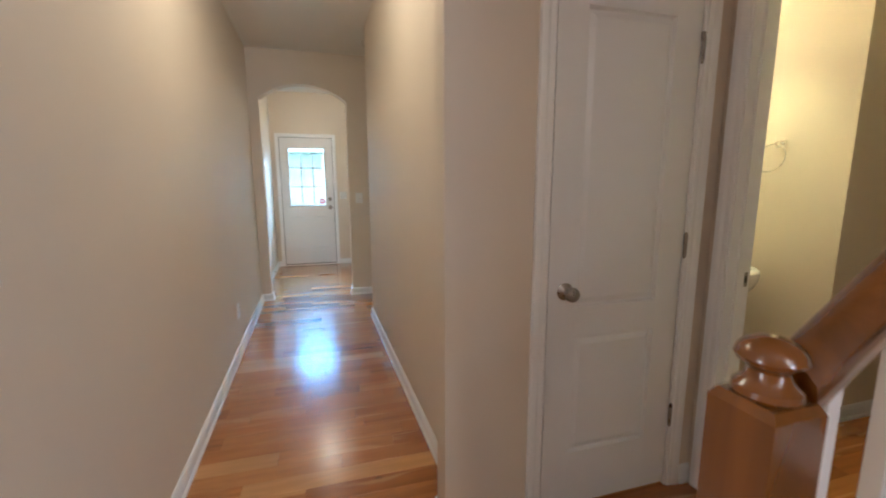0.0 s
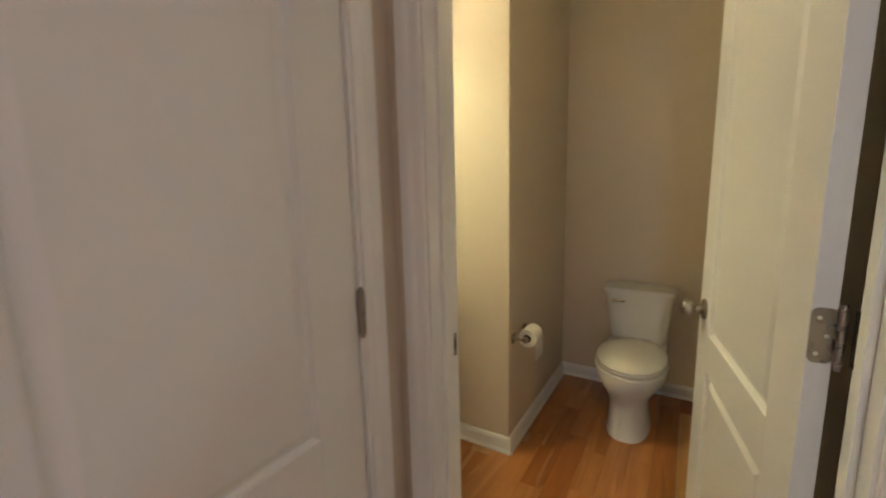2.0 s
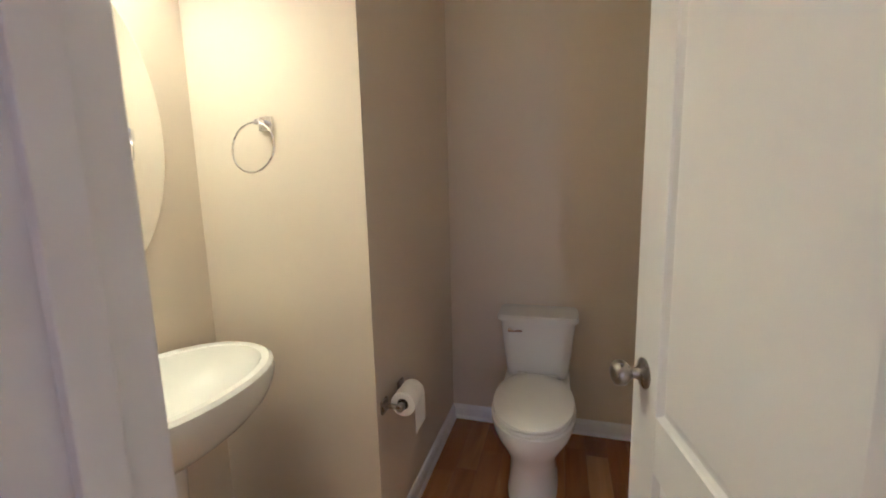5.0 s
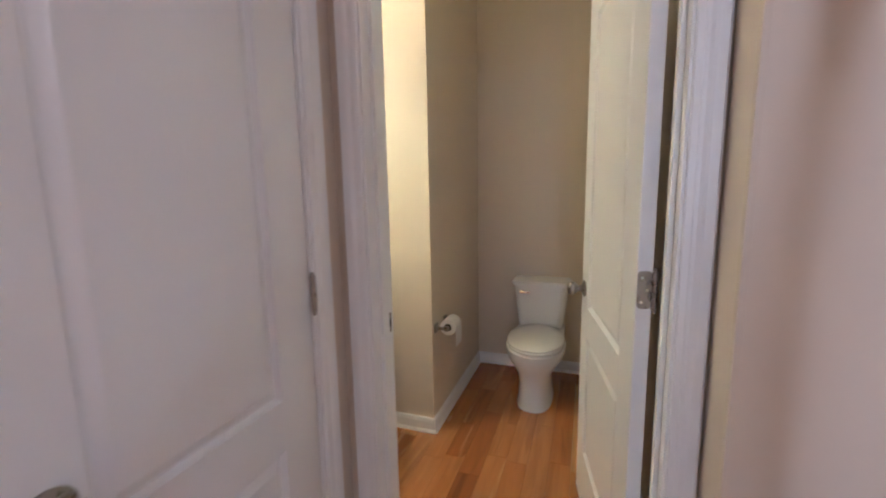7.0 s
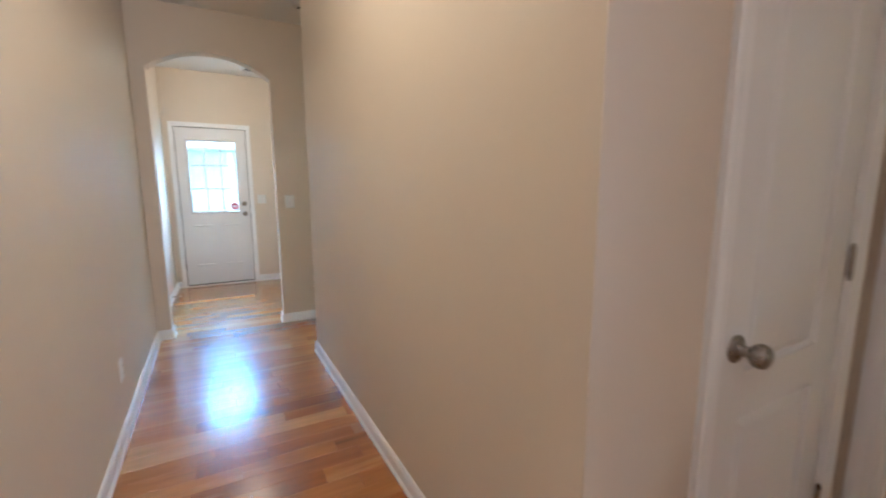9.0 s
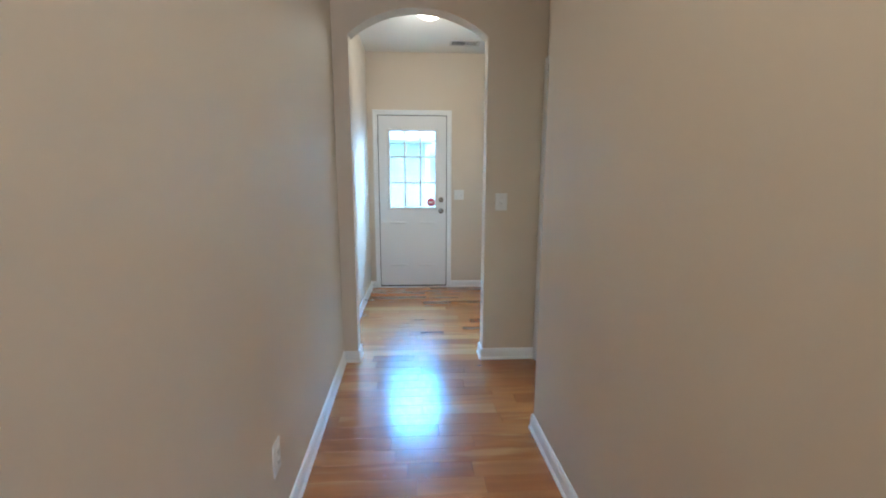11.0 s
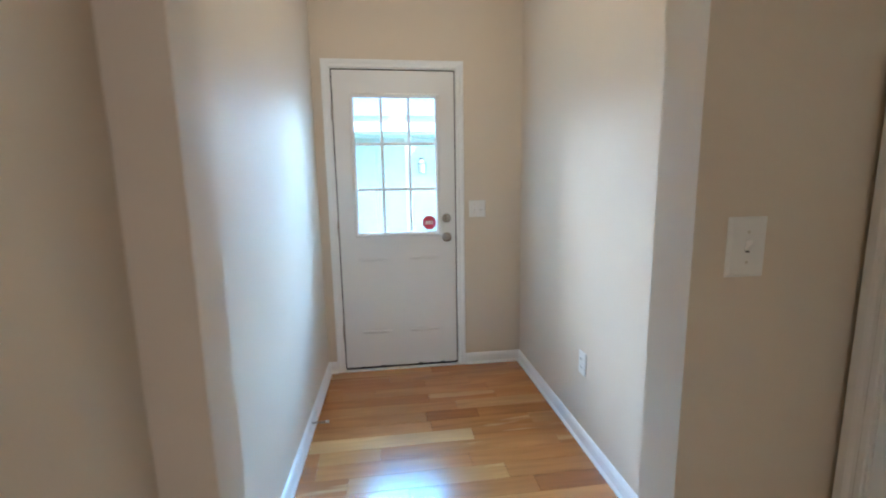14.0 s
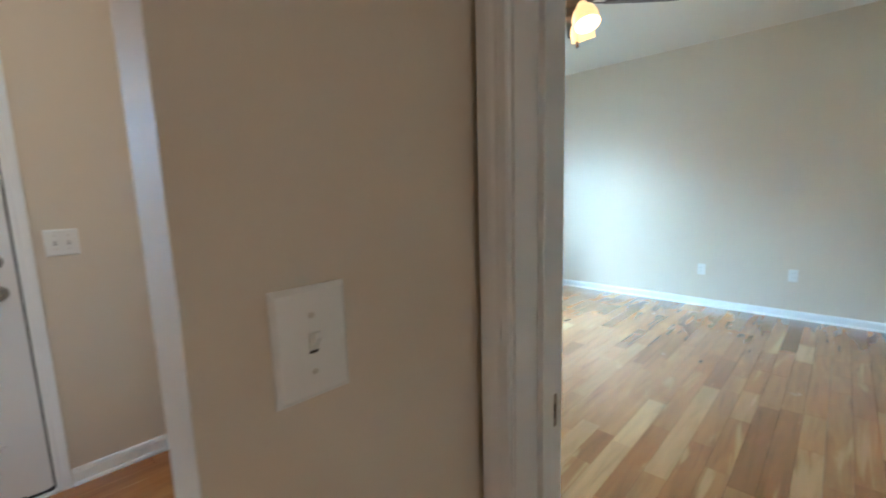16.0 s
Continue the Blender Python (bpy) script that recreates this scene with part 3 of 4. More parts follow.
for i in range(3):
    for j in range(3):
        w, h = 2 * GX / 3, (GZ1 - GZ0) / 3
        ob = part("pane", boxes((-GX + i * w + 0.001, 0.012, GZ0 + j * h + 0.001, -GX + (i + 1) * w - 0.001, 0.016, GZ0 + (j + 1) * h - 0.001)), M_GLASS, entry, "clear glass pane")
        ob.visible_shadow = False
# only top and bottom panel edges are shaped; sides the light hides are omitted
for x0, x1 in ((-0.29, -0.055), (0.055, 0.29)):
    bm = bmesh.new()
    for z in (0.262, 0.782):
        loft(bm, [[(x, 0.002 + y * q, z + w * (0.5 + 0.5 * q)) for w, y in ((-0.013, 0.0), (-0.005, -0.0075), (0.004, -0.0085), (0.011, -0.004), (0.014, 0.0))]
                  for x, q in ((x0, 0.05), (x0 + 0.03, 0.8), (x0 + 0.05, 1.0), (x1 - 0.05, 1.0), (x1 - 0.03, 0.8), (x1, 0.05))])
    part("panel", bm, M_DOOR, entry)
part("knob", knob_mesh(Matrix.Translation((0.335, 0.0, 0.925)) @ pose(0, 0, 0, 90, 0, 0)), M_NICKEL, entry, "satin nickel round knob", True)
bm = bmesh.new()
lathe(bm, [(0.032, 0.0), (0.031, 0.010), (0.024, 0.016), (0.004, 0.017)], Matrix.Translation((0.335, 0.0, 1.058)) @ pose(0, 0, 0, 90, 0, 0), 24)
box(bm, 0.329, -0.032, 1.042, 0.341, -0.015, 1.074)
part("deadbolt", bm, M_NICKEL, entry, "satin nickel deadbolt thumb turn", True)
for z in (0.27, 1.0, 1.76):
    hinge(entry, Matrix.Translation((-0.402, -0.007, z)))
part("weatherstrip", boxes((-0.4045, 0.002, 0.0, -0.3975, 0.030, 2.034), (0.3975, 0.002, 0.0, 0.4045, 0.030, 2.034), (-0.3975, 0.002, 2.0275, 0.3975, 0.030, 2.0345)), M_BLACK, entry, "dark rubber weatherstrip")
bm = boxes((-0.398, -0.004, -0.006, 0.398, 0.030, 0.006))
rnd = random.Random(4)
for k in range(9):
    x = -0.36 + 0.09 * k + rnd.uniform(-0.03, 0.03)
    box(bm, x, -0.009, -0.004, x + rnd.uniform(0.012, 0.035), 0.0, rnd.uniform(0.006, 0.014))
part("sweep", bm, M_BLACK, entry, "worn black rubber door sweep")
part("latch", boxes((0.398, -0.003, 0.900, 0.409, 0.012, 0.955)), M_DARK, entry, "dark strike slot beside the knob")
structure("trim_threshold", boxes((-0.405, 7.195, -0.005, 0.405, 7.36, 0.012), bevel=0.003), M_TRIM, "white painted door threshold", "trim")
# security sticker
sticker = thing("security_sticker", "red octagonal sticker with white rim on the door glass", "sticker", (0.216, 7.2225, 1.048))
bm = bmesh.new()
lathe(bm, [(0.050, 0.0), (0.050, 0.0006)], pose(0, 0, 0, 90, 0, 0) @ pose(0, 0, 0, 0, 0, 22.5), 8)
part("disc", bm, M_RED, sticker)
bm = bmesh.new()
lathe(bm, [(0.054, 0.0), (0.054, 0.0004)], pose(0, 0.0006, 0, 90, 0, 0) @ pose(0, 0, 0, 0, 0, 22.5), 8)
part("rim", bm, M_WHITE, sticker, "white rim")
bm = boxes((-0.026, -0.0016, -0.012, -0.011, -0.0008, 0.012), (-0.006, -0.0016, -0.012, 0.009, -0.0008, 0.012), (0.016, -0.0016, -0.012, 0.024, -0.0008, 0.012))
part("marking", bm, M_WHITE, sticker, "white block marks")


# ---- bedroom windows ----
def window(name, x0, x1):
    ob = thing(name, "white double-hung window with grilles in a drywall opening", "window", ((x0 + x1) / 2, 7.93, WZ0), kind="structure")
    w, h = (x1 - x0) / 2, WZ1 - WZ0
    fr = 0.035
    part("window_frame", boxes((-w, -0.02, 0, -w + fr, 0.05, h), (w - fr, -0.02, 0, w, 0.05, h), (-w + fr, -0.02, 0, w - fr, 0.05, fr), (-w + fr, -0.02, h - fr, w - fr, 0.05, h), bevel=0.002), M_TRIM, ob)
    part("window_sill", boxes((-w - 0.03, -0.105, -0.022, w + 0.03, -0.02, 0.003), bevel=0.004), M_TRIM, ob)
    for z0, z1, y in ((fr, h / 2 + 0.02, -0.012), (h / 2 - 0.02, h - fr, 0.016)):
        a, b, s = -w + fr, w - fr, 0.038
        part("sash", boxes((a, y, z0, a + s, y + 0.026, z1), (b - s, y, z0, b, y + 0.026, z1), (a + s, y, z0, b - s, y + 0.026, z0 + s), (a + s, y, z1 - s, b - s, y + 0.026, z1), bevel=0.002), M_TRIM, ob)
        for k in (1, 2):
            x = a + s + (b - a - 2 * s) * k / 3
            part("muntin", boxes((x - 0.007, y + 0.004, z0 + s, x + 0.007, y + 0.022, z1 - s)), M_TRIM, ob)
        z = (z0 + z1) / 2
        part("muntin", boxes((a + s, y + 0.005, z - 0.007, b - s, y + 0.021, z + 0.007)), M_TRIM, ob)
        g = part("pane", boxes((a + s - 0.004, y + 0.011, z0 + s - 0.004, b - s + 0.004, y + 0.015, z1 - s + 0.004)), M_GLASS, ob, "clear glass pane")
        g.visible_shadow = False


for k, (a, b) in enumerate(WX):
    window(f"window_{k + 1}", a, b)


# ---- stair ----
stair = thing("staircase", "carpetless wooden staircase with white risers", "staircase", (0.72, -0.07, 0))
for k in range(5):
    x = 0.26 * k
    part("riser", boxes((x, -0.53, 0.18 * k, x + 0.02, 0.52, 0.18 * (k + 1) - 0.028)), M_TRIM, stair, "white painted riser")
    part("tread", boxes((x - 0.028, -0.53, 0.18 * (k + 1) - 0.028, x + 0.262, 0.53, 0.18 * (k + 1)), bevel=0.008), M_RAIL, stair, "stained wooden tread")
rail = thing("stair_railing", "stained wooden newel and handrail with white balusters", "railing", (0.724, 0.505, 0))
s = 0.038
bm = bmesh.new()
box(bm, -s, -s, 0.0, s, s, 0.30, bevel=0.004)
part("newel_base", bm, M_RAIL, rail)
bm = bmesh.new()
loft(bm, [[(a * q, b * q, z) for a, b in ((-1, -1), (1, -1), (1, 1), (-1, 1))] for q, z in ((s * 0.72, 0.885), (s, 0.908), (s, 1.076), (s * 0.84, 1.087))])
part("newel_block", bm, M_RAIL, rail)
bm = bmesh.new()
lathe(bm, [(0.028, 0.299), (0.034, 0.315), (0.030, 0.335), (0.024, 0.36), (0.032, 0.44), (0.031, 0.56), (0.024, 0.78), (0.022, 0.82), (0.030, 0.835), (0.030, 0.85), (0.023, 0.86), (0.027, 0.887)], Matrix(), 28)
part("newel_post", bm, M_RAIL, rail, "turned newel shaft", True)
bm = bmesh.new()
lathe(bm, [(0.030, 1.086), (0.034, 1.091), (0.033, 1.098), (0.026, 1.104), (0.022, 1.110), (0.021, 1.117), (0.025, 1.123), (0.031, 1.126), (0.034, 1.132), (0.032, 1.140), (0.026, 1.147), (0.016, 1.152), (0.006, 1.155), (0.001, 1.155)], Matrix(), 32)
part("newel_cap", bm, M_RAIL, rail, "turned mushroom newel cap", True)
slope = 0.18 / 0.26
prof = [(-0.022, -0.030), (0.022, -0.030), (0.026, -0.012), (0.031, 0.004), (0.029, 0.020), (0.018, 0.031), (0, 0.034), (-0.018, 0.031), (-0.029, 0.020), (-0.031, 0.004), (-0.026, -0.012)]
bm = bmesh.new()
loft(bm, [[(x, a, z + b) for a, b in prof] for x, z in ((0.03, 1.085), (0.905, 1.085 + 0.875 * slope))])
part("handrail", bm, M_RAIL, rail, "", True)
for k in range(5):
    x = 0.095 + 0.125 * k
    base = 0.18 * (1 + max(0, int((x - 0.048) / 0.26)))
    bm = boxes((x - 0.0115, -0.0115, base, x + 0.0115, 0.0115, 1.05 + (x - 0.03) * slope), bevel=0.002)
    part("baluster", bm, M_TRIM, rail, "white square baluster")


# ---- toilet room ----
def oval(cx, cy, z, rx, ry, back=None, n=32, power=2.0):
    out = []
    for k in range(n):
        a = 2 * math.pi * k / n
        c, q = math.cos(a), math.sin(a)
        x = cx + rx * math.copysign(abs(c) ** (2 / power), c)
        y = cy + ry * math.copysign(abs(q) ** (2 / power), q)
        out.append((min(x, back) if back is not None else x, y, z))
    return out


toilet = thing("toilet", "white porcelain two-piece toilet with closed lid", "toilet", (3.13, 1.14, 0))
bm = bmesh.new()
loft(bm, [oval(0.22, 0, z, rx, ry, None, 32, 2.6) for z, rx, ry in ((0.0, 0.222, 0.108), (0.012, 0.221, 0.107), (0.03, 0.213, 0.101), (0.16, 0.20, 0.098), (0.22, 0.215, 0.108))]
     + [oval(0.20, 0, z, rx, ry, None, 32, 2.2) for z, rx, ry in ((0.27, 0.235, 0.135), (0.32, 0.255, 0.165), (0.36, 0.262, 0.178), (0.385, 0.262, 0.180), (0.392, 0.255, 0.174))])
part("bowl", bm, M_PORC, toilet, "", True)
part("tank_shelf", boxes((0.34, -0.16, 0.30, 0.60, 0.16, 0.392), bevel=0.02), M_PORC, toilet)
bm = bmesh.new()
loft(bm, [oval(0.195, 0, z, rx, ry, 0.425, 36, 2.15) for z, rx, ry in ((0.393, 0.243, 0.160), (0.396, 0.254, 0.170), (0.408, 0.255, 0.171), (0.412, 0.248, 0.166))])
part("seat", bm, M_PORC, toilet, "", True)
bm = bmesh.new()
loft(bm, [oval(0.195, 0, z, rx, ry, 0.42, 36, 2.15) for z, rx, ry in ((0.4145, 0.248, 0.166), (0.417, 0.256, 0.172), (0.426, 0.254, 0.171), (0.434, 0.233, 0.156), (0.438, 0.17, 0.112), (0.439, 0.05, 0.03))])
part("lid", bm, M_PORC, toilet, "closed white lid", True)
for y in (-0.075, 0.075):
    bm = bmesh.new()
    tube(bm, [(0.425, y - 0.018, 0.424), (0.425, y + 0.018, 0.424)], 0.011, 12)
    part("seat_hinge", bm, M_PORC, toilet, "", True)
bm = bmesh.new()
loft(bm, [[(cx + a * dx, b * dy, z) for a, b in ((-1, -0.72), (-0.93, -0.88), (-0.76, -0.97), (-0.5, -1), (0.8, -1), (1, -0.9), (1, 0.9), (0.8, 1), (-0.5, 1), (-0.76, 0.97), (-0.93, 0.88), (-1, 0.72))] for z, cx, dx, dy in
          ((0.393, 0.522, 0.066, 0.128), (0.402, 0.520, 0.078, 0.142), (0.43, 0.518, 0.085, 0.150), (0.56, 0.515, 0.092, 0.166), (0.712, 0.513, 0.096, 0.180))])
part("tank", bm, M_PORC, toilet, "", True)
bm = bmesh.new()
prism(bm, rounded(0.406, 0.622, -0.192, 0.192, 0.028), 0.713, 0.742)
bmesh.ops.bevel(bm, geom=[e for e in bm.edges if abs(e.verts[0].co.z - e.verts[1].co.z) < 0.001], offset=0.007, segments=2, affect="EDGES")
part("tank_lid", bm, M_PORC, toilet, "", True)
bm = bmesh.new()
tube(bm, [(0.420, 0.128, 0.668), (0.404, 0.128, 0.668)], 0.012, 14)
box(bm, 0.398, 0.068, 0.660, 0.405, 0.136, 0.675, bevel=0.003)
part("flush_lever", bm, M_CHROME, toilet, "small chrome flush lever", True)
toilet.scale = (1.0, 1.0, 0.94)

basin = thing("pedestal_basin", "white porcelain pedestal basin with oval rim", "basin", (2.385, 2.26, 0))
bm = bmesh.new()
rows = []
for z, rx, ry, cy in ((0.60, 0.11, 0.10, -0.20), (0.65, 0.19, 0.155, -0.22), (0.69, 0.255, 0.195, -0.235), (0.73, 0.295, 0.225, -0.242), (0.77, 0.312, 0.240, -0.246), (0.805, 0.316, 0.244, -0.248), (0.824, 0.313, 0.241, -0.248), (0.833, 0.300, 0.230, -0.248), (0.831, 0.275, 0.200, -0.255), (0.80, 0.265, 0.180, -0.255), (0.74, 0.20, 0.14, -0.25), (0.71, 0.08, 0.06, -0.25)):
    rows.append([(x, min(y, -0.002), zz) for x, y, zz in oval(0, cy, z, rx, ry, None, 40, 2.15)])
loft(bm, rows)
part("bowl", bm, M_PORC, basin, "", True)
bm = bmesh.new()
lathe(bm, [(0.115, 0.0), (0.115, 0.02), (0.085, 0.06), (0.07, 0.30), (0.08, 0.55), (0.10, 0.64)], Matrix.Translation((0, -0.16, 0)), 24)
part("pedestal", bm, M_PORC, basin, "", True)
bm = bmesh.new()
tube(bm, [(0, -0.05, 0.82), (0, -0.05, 0.90), (0, -0.09, 0.93), (0, -0.15, 0.92)], 0.012, 10)
part("tap", bm, M_CHROME, basin, "chrome tap", True)

basin.scale = (0.95, 0.93, 1.0)

mirror = thing("oval_mirror", "plain oval wall mirror above the basin", "mirror", (2.395, 2.26, 1.50))
bm = bmesh.new()
loft(bm, [[(x, y, zz) for x, zz, y in oval(0, 0, y0, rx, ry, None, 64)] for y0, rx, ry in ((-0.001, 0.262, 0.437), (-0.004, 0.262, 0.437), (-0.007, 0.250, 0.425))])
part("mirror_glass", bm, M_MIRROR, mirror)
vanity = thing("vanity_lamp", "nickel wall lamp bar with two frosted bell shades above the mirror", "wall lamp", (2.37, 2.26, 2.17))
part("back_plate", boxes((-0.20, -0.022, -0.03, 0.20, -0.001, 0.03), bevel=0.006), M_NICKEL, vanity)
for x in (-0.10, 0.10):
    bm = bmesh.new()
    tube(bm, [(x, -0.02, 0.0), (x, -0.07, -0.06), (x, -0.11, -0.11), (x, -0.13, -0.10)], 0.008, 8)
    part("arm", bm, M_NICKEL, vanity, "", True)
    bm = bmesh.new()
    lathe(bm, [(0.020, -0.10), (0.034, -0.09), (0.046, -0.045), (0.066, 0.015), (0.062, 0.015), (0.042, -0.04), (0.018, -0.085)], Matrix.Translation((x, -0.13, 0.0)), 20)
    g = part("shade", bm, M_BULB, vanity, "lit frosted glass bell shade", True)
    g.visible_shadow = False

ring_thing = thing("towel_ring", "chrome towel ring on a small square post", "towel ring", (2.775, 1.955, 1.535))
bm = boxes((-0.012, -0.026, -0.022, -0.0005, 0.026, 0.022), bevel=0.004)
box(bm, -0.05, -0.010, -0.008, -0.010, 0.010, 0.010, bevel=0.004)
part("mount", bm, M_CHROME, ring_thing, "", True)
bm = bmesh.new()
tube(bm, [(-0.047 - 0.014 * (1 - math.cos(2 * math.pi * k / 40)), 0.012 + 0.078 * math.sin(2 * math.pi * k / 40), -0.078 + 0.078 * math.cos(2 * math.pi * k / 40)) for k in range(40)], 0.0035, 8, True)
part("ring", bm, M_CHROME, ring_thing, "", True)

holder = thing("toilet_roll_holder", "nickel roll holder with square posts on the wall", "roll holder", (2.90, 1.62, 0.578))
for x in (-0.075, 0.075):
    bm = boxes((x - 0.024, -0.010, -0.024, x + 0.024, -0.0005, 0.024), bevel=0.004)
    tube(bm, [(x, -0.008, 0), (x, -0.03, 0), (x, -0.062, 0)], 0.009, 12)
    lathe(bm, [(0.010, -0.014), (0.014, -0.010), (0.015, 0.0), (0.014, 0.010), (0.010, 0.014)], Matrix.Translation((x, -0.064, 0)) @ pose(0, 0, 0, 0, 90, 0), 16)
    part("post", bm, M_NICKEL, holder, "", True)
bm = bmesh.new()
tube(bm, [(-0.07, -0.064, 0), (0.07, -0.064, 0)], 0.008, 12)
part("spindle", bm, M_NICKEL, holder, "", True)
roll = thing("toilet_roll", "white toilet paper roll with a hanging sheet", "toilet roll", (2.90, 1.556, 0.578))
bm = bmesh.new()
tube(bm, [(-0.052, 0, 0), (0.052, 0, 0)], 0.044, 32)
part("paper", bm, M_PAPER, roll, "", True)
part("sheet", boxes((-0.050, -0.0455, -0.105, 0.050, -0.0440, 0.0)), M_PAPER, roll, "loose hanging sheet")
# the roll is solid; a dark disc paints the shaded hollow
bm = bmesh.new()
tube(bm, [(-0.0528, 0, 0), (-0.0518, 0, 0)], 0.020, 20)
part("core", bm, M_DARK, roll, "dark disc for the shade inside the core")


# ---- plates, vent, small fittings ----
def switch_plate(at, turn, w=0.083, h=0.120, toggles=1, label="white single toggle switch plate on the beige wall"):
    ob = thing("light_switch", label, "light switch", at, turn)
    bm = bmesh.new()
    loft(bm, [[(a * (w / 2 - i), y, b * (h / 2 - i)) for a, b in ((-1, -1), (1, -1), (1, 1), (-1, 1))] for i, y in ((0, -0.0005), (0, -0.003), (0.005, -0.0065), (0.006, -0.007))])
    part("plate", bm, M_PLATE, ob)
    for k in range(toggles):
        x = (k - (toggles - 1) / 2) * 0.046
        part("slot", boxes((x - 0.0048, -0.0074, -0.0105, x + 0.0048, -0.0068, 0.0105)), M_DARK, ob, "dark toggle slot")
        bm = bmesh.new()
        loft(bm, [[(x + a * q, -0.007 - d, 0.002 + u + b * q2) for a, b in ((-1, -1), (1, -1), (1, 1), (-1, 1))] for q, q2, d, u in ((0.0048, 0.0095, 0.0, 0.0), (0.004, 0.006, 0.008, 0.006), (0.0035, 0.003, 0.014, 0.010))])
        part("toggle", bm, M_PLATE, ob)
        for z in (-0.030, 0.030):
            bm = bmesh.new()
            lathe(bm, [(0.0035, 0.0), (0.003, 0.0012)], Matrix.Translation((x, -0.0070, z)) @ pose(0, 0, 0, 90, 0, 0), 10)
            part("screw", bm, M_VENT, ob)
    return ob


def outlet(at, turn, label="white duplex outlet plate near the floor"):
    ob = thing("power_outlet", label, "power outlet", at, turn)
    bm = bmesh.new()
    loft(bm, [[(a * (0.036 - i), y, b * (0.059 - i)) for a, b in ((-1, -1), (1, -1), (1, 1), (-1, 1))] for i, y in ((0, -0.0005), (0, -0.003), (0.004, -0.0055), (0.005, -0.006))])
    part("plate", bm, M_PLATE, ob)
    for z in (-0.021, 0.021):
        part("socket", boxes((-0.016, -0.0085, z - 0.013, 0.016, -0.0055, z + 0.013), bevel=0.003), M_PLATE, ob)
        for x in (-0.006, 0.006):
            part("slot", boxes((x - 0.0013, -0.0092, z - 0.003, x + 0.0013, -0.0083, z + 0.006)), M_DARK, ob)
    return tagged(ob, group="wall outlets")


switch_plate((0.647, 5.115, 1.16), 0)
switch_plate((0.553, 7.21, 1.138), 0, 0.116, 0.118, 2, "white double toggle switch plate beside the outside door")
outlet((0.87, 6.21, 0.415), -90)
outlet((-0.4363, 3.61, 0.34), 91.66)
outlet((5.50, 5.02, 0.42), -90)
outlet((5.50, 5.775, 0.40), -90, "small white wall jack plate near the floor")

vent = thing("ceiling_vent", "painted metal ceiling air register", "vent", (0.565, 6.865, TOP))
part("frame", boxes((-0.16, -0.085, -0.006, 0.16, -0.062, 0), (-0.16, 0.062, -0.006, 0.16, 0.085, 0), (-0.16, -0.062, -0.006, -0.135, 0.062, 0), (0.135, -0.062, -0.006, 0.16, 0.062, 0), bevel=0.001), M_VENT, vent)
# dark sheet painting the shade behind the slats
part("backing", boxes((-0.135, -0.062, -0.0015, 0.135, 0.062, -0.0004)), M_DARK, vent)
for k in range(18):
    x = -0.128 + 0.015 * k
    t = 0.006 if k < 9 else -0.006
    bm = bmesh.new()
    loft(bm, [[(x + a, y, z) for a, z in ((-t / 2 - 0.0006, -0.010), (-t / 2 + 0.0006, -0.010), (t / 2 + 0.0006, -0.0016), (t / 2 - 0.0006, -0.0016))] for y in (-0.062, 0.062)])
    part("slat", bm, M_VENT, vent)

copy_thing(vent, pose(3.95, 7.56, TOP))

stop = thing("door_stop", "spring door stop screwed to the white baseboard", "door stop", (-0.507, 6.49, 0.055))
bm = bmesh.new()
tube(bm, [(0.075 * k / 120, 0.006 * math.cos(k * 0.9), 0.006 * math.sin(k * 0.9)) for k in range(121)], 0.0012, 5)
part("spring", bm, M_NICKEL, stop, "", True)
bm = bmesh.new()
tube(bm, [(0.072, 0, 0), (0.088, 0, 0)], 0.007, 10)
part("tip", bm, M_PLATE, stop, "white rubber tip", True)


alarm = thing("smoke_alarm", "small round smoke alarm on the ceiling", "smoke alarm", (0.745, 4.64, TOP))
bm = bmesh.new()
lathe(bm, [(0.035, -0.040), (0.055, -0.034), (0.062, -0.012), (0.066, -0.008), (0.066, 0.0)], Matrix(), 28)
part("housing", bm, M_VENT, alarm, "", True)
part("grille", boxes((-0.02, -0.02, -0.0415, 0.02, 0.02, -0.0395), bevel=0.0005), M_DARK, alarm, "dark slotted grille")


def ceiling_lamp(at, r=0.15):
    ob = thing("ceiling_lamp", "round flush ceiling lamp with frosted glass bowl", "ceiling lamp", at)
    bm = bmesh.new()
    lathe(bm, [(r * 0.9, -0.03), (r * 0.95, 0.0)], Matrix(), 32)
    part("pan", bm, M_NICKEL, ob, "", True)
    bm = bmesh.new()
    lathe(bm, [(0.01, -0.105), (r * 0.5, -0.095), (r * 0.85, -0.065), (r, -0.031)], Matrix(), 32)
    g = part("shade", bm, M_BULB, ob, "lit frosted glass bowl", True)
    g.visible_shadow = False


ceiling_lamp((0.12, 2.35, TOP))
ceiling_lamp((0.17, 5.95, TOP), 0.13)

# ceiling fan
fan = thing("ceiling_fan", "dark bronze ceiling fan with lit amber glass shades", "ceiling fan", (2.9, 5.98, TOP))
DROP = 0.025
bm = bmesh.new()
lathe(bm, [(0.012, -0.075), (0.045, -0.068), (0.062, -0.04), (0.068, 0.0)], Matrix(), 24)
lathe(bm, [(0.012, -0.21 - DROP), (0.012, -0.05)], Matrix(), 12)
part("downrod", bm, M_FAN, fan, "", True)
bm = bmesh.new()
lathe(bm, [(0.03, -0.40), (0.055, -0.395), (0.06, -0.35), (0.11, -0.33), (0.13, -0.29), (0.12, -0.23), (0.05, -0.20), (0.02, -0.20)], Matrix.Translation((0, 0, -DROP)), 32)
part("motor", bm, M_FAN, fan, "", True)
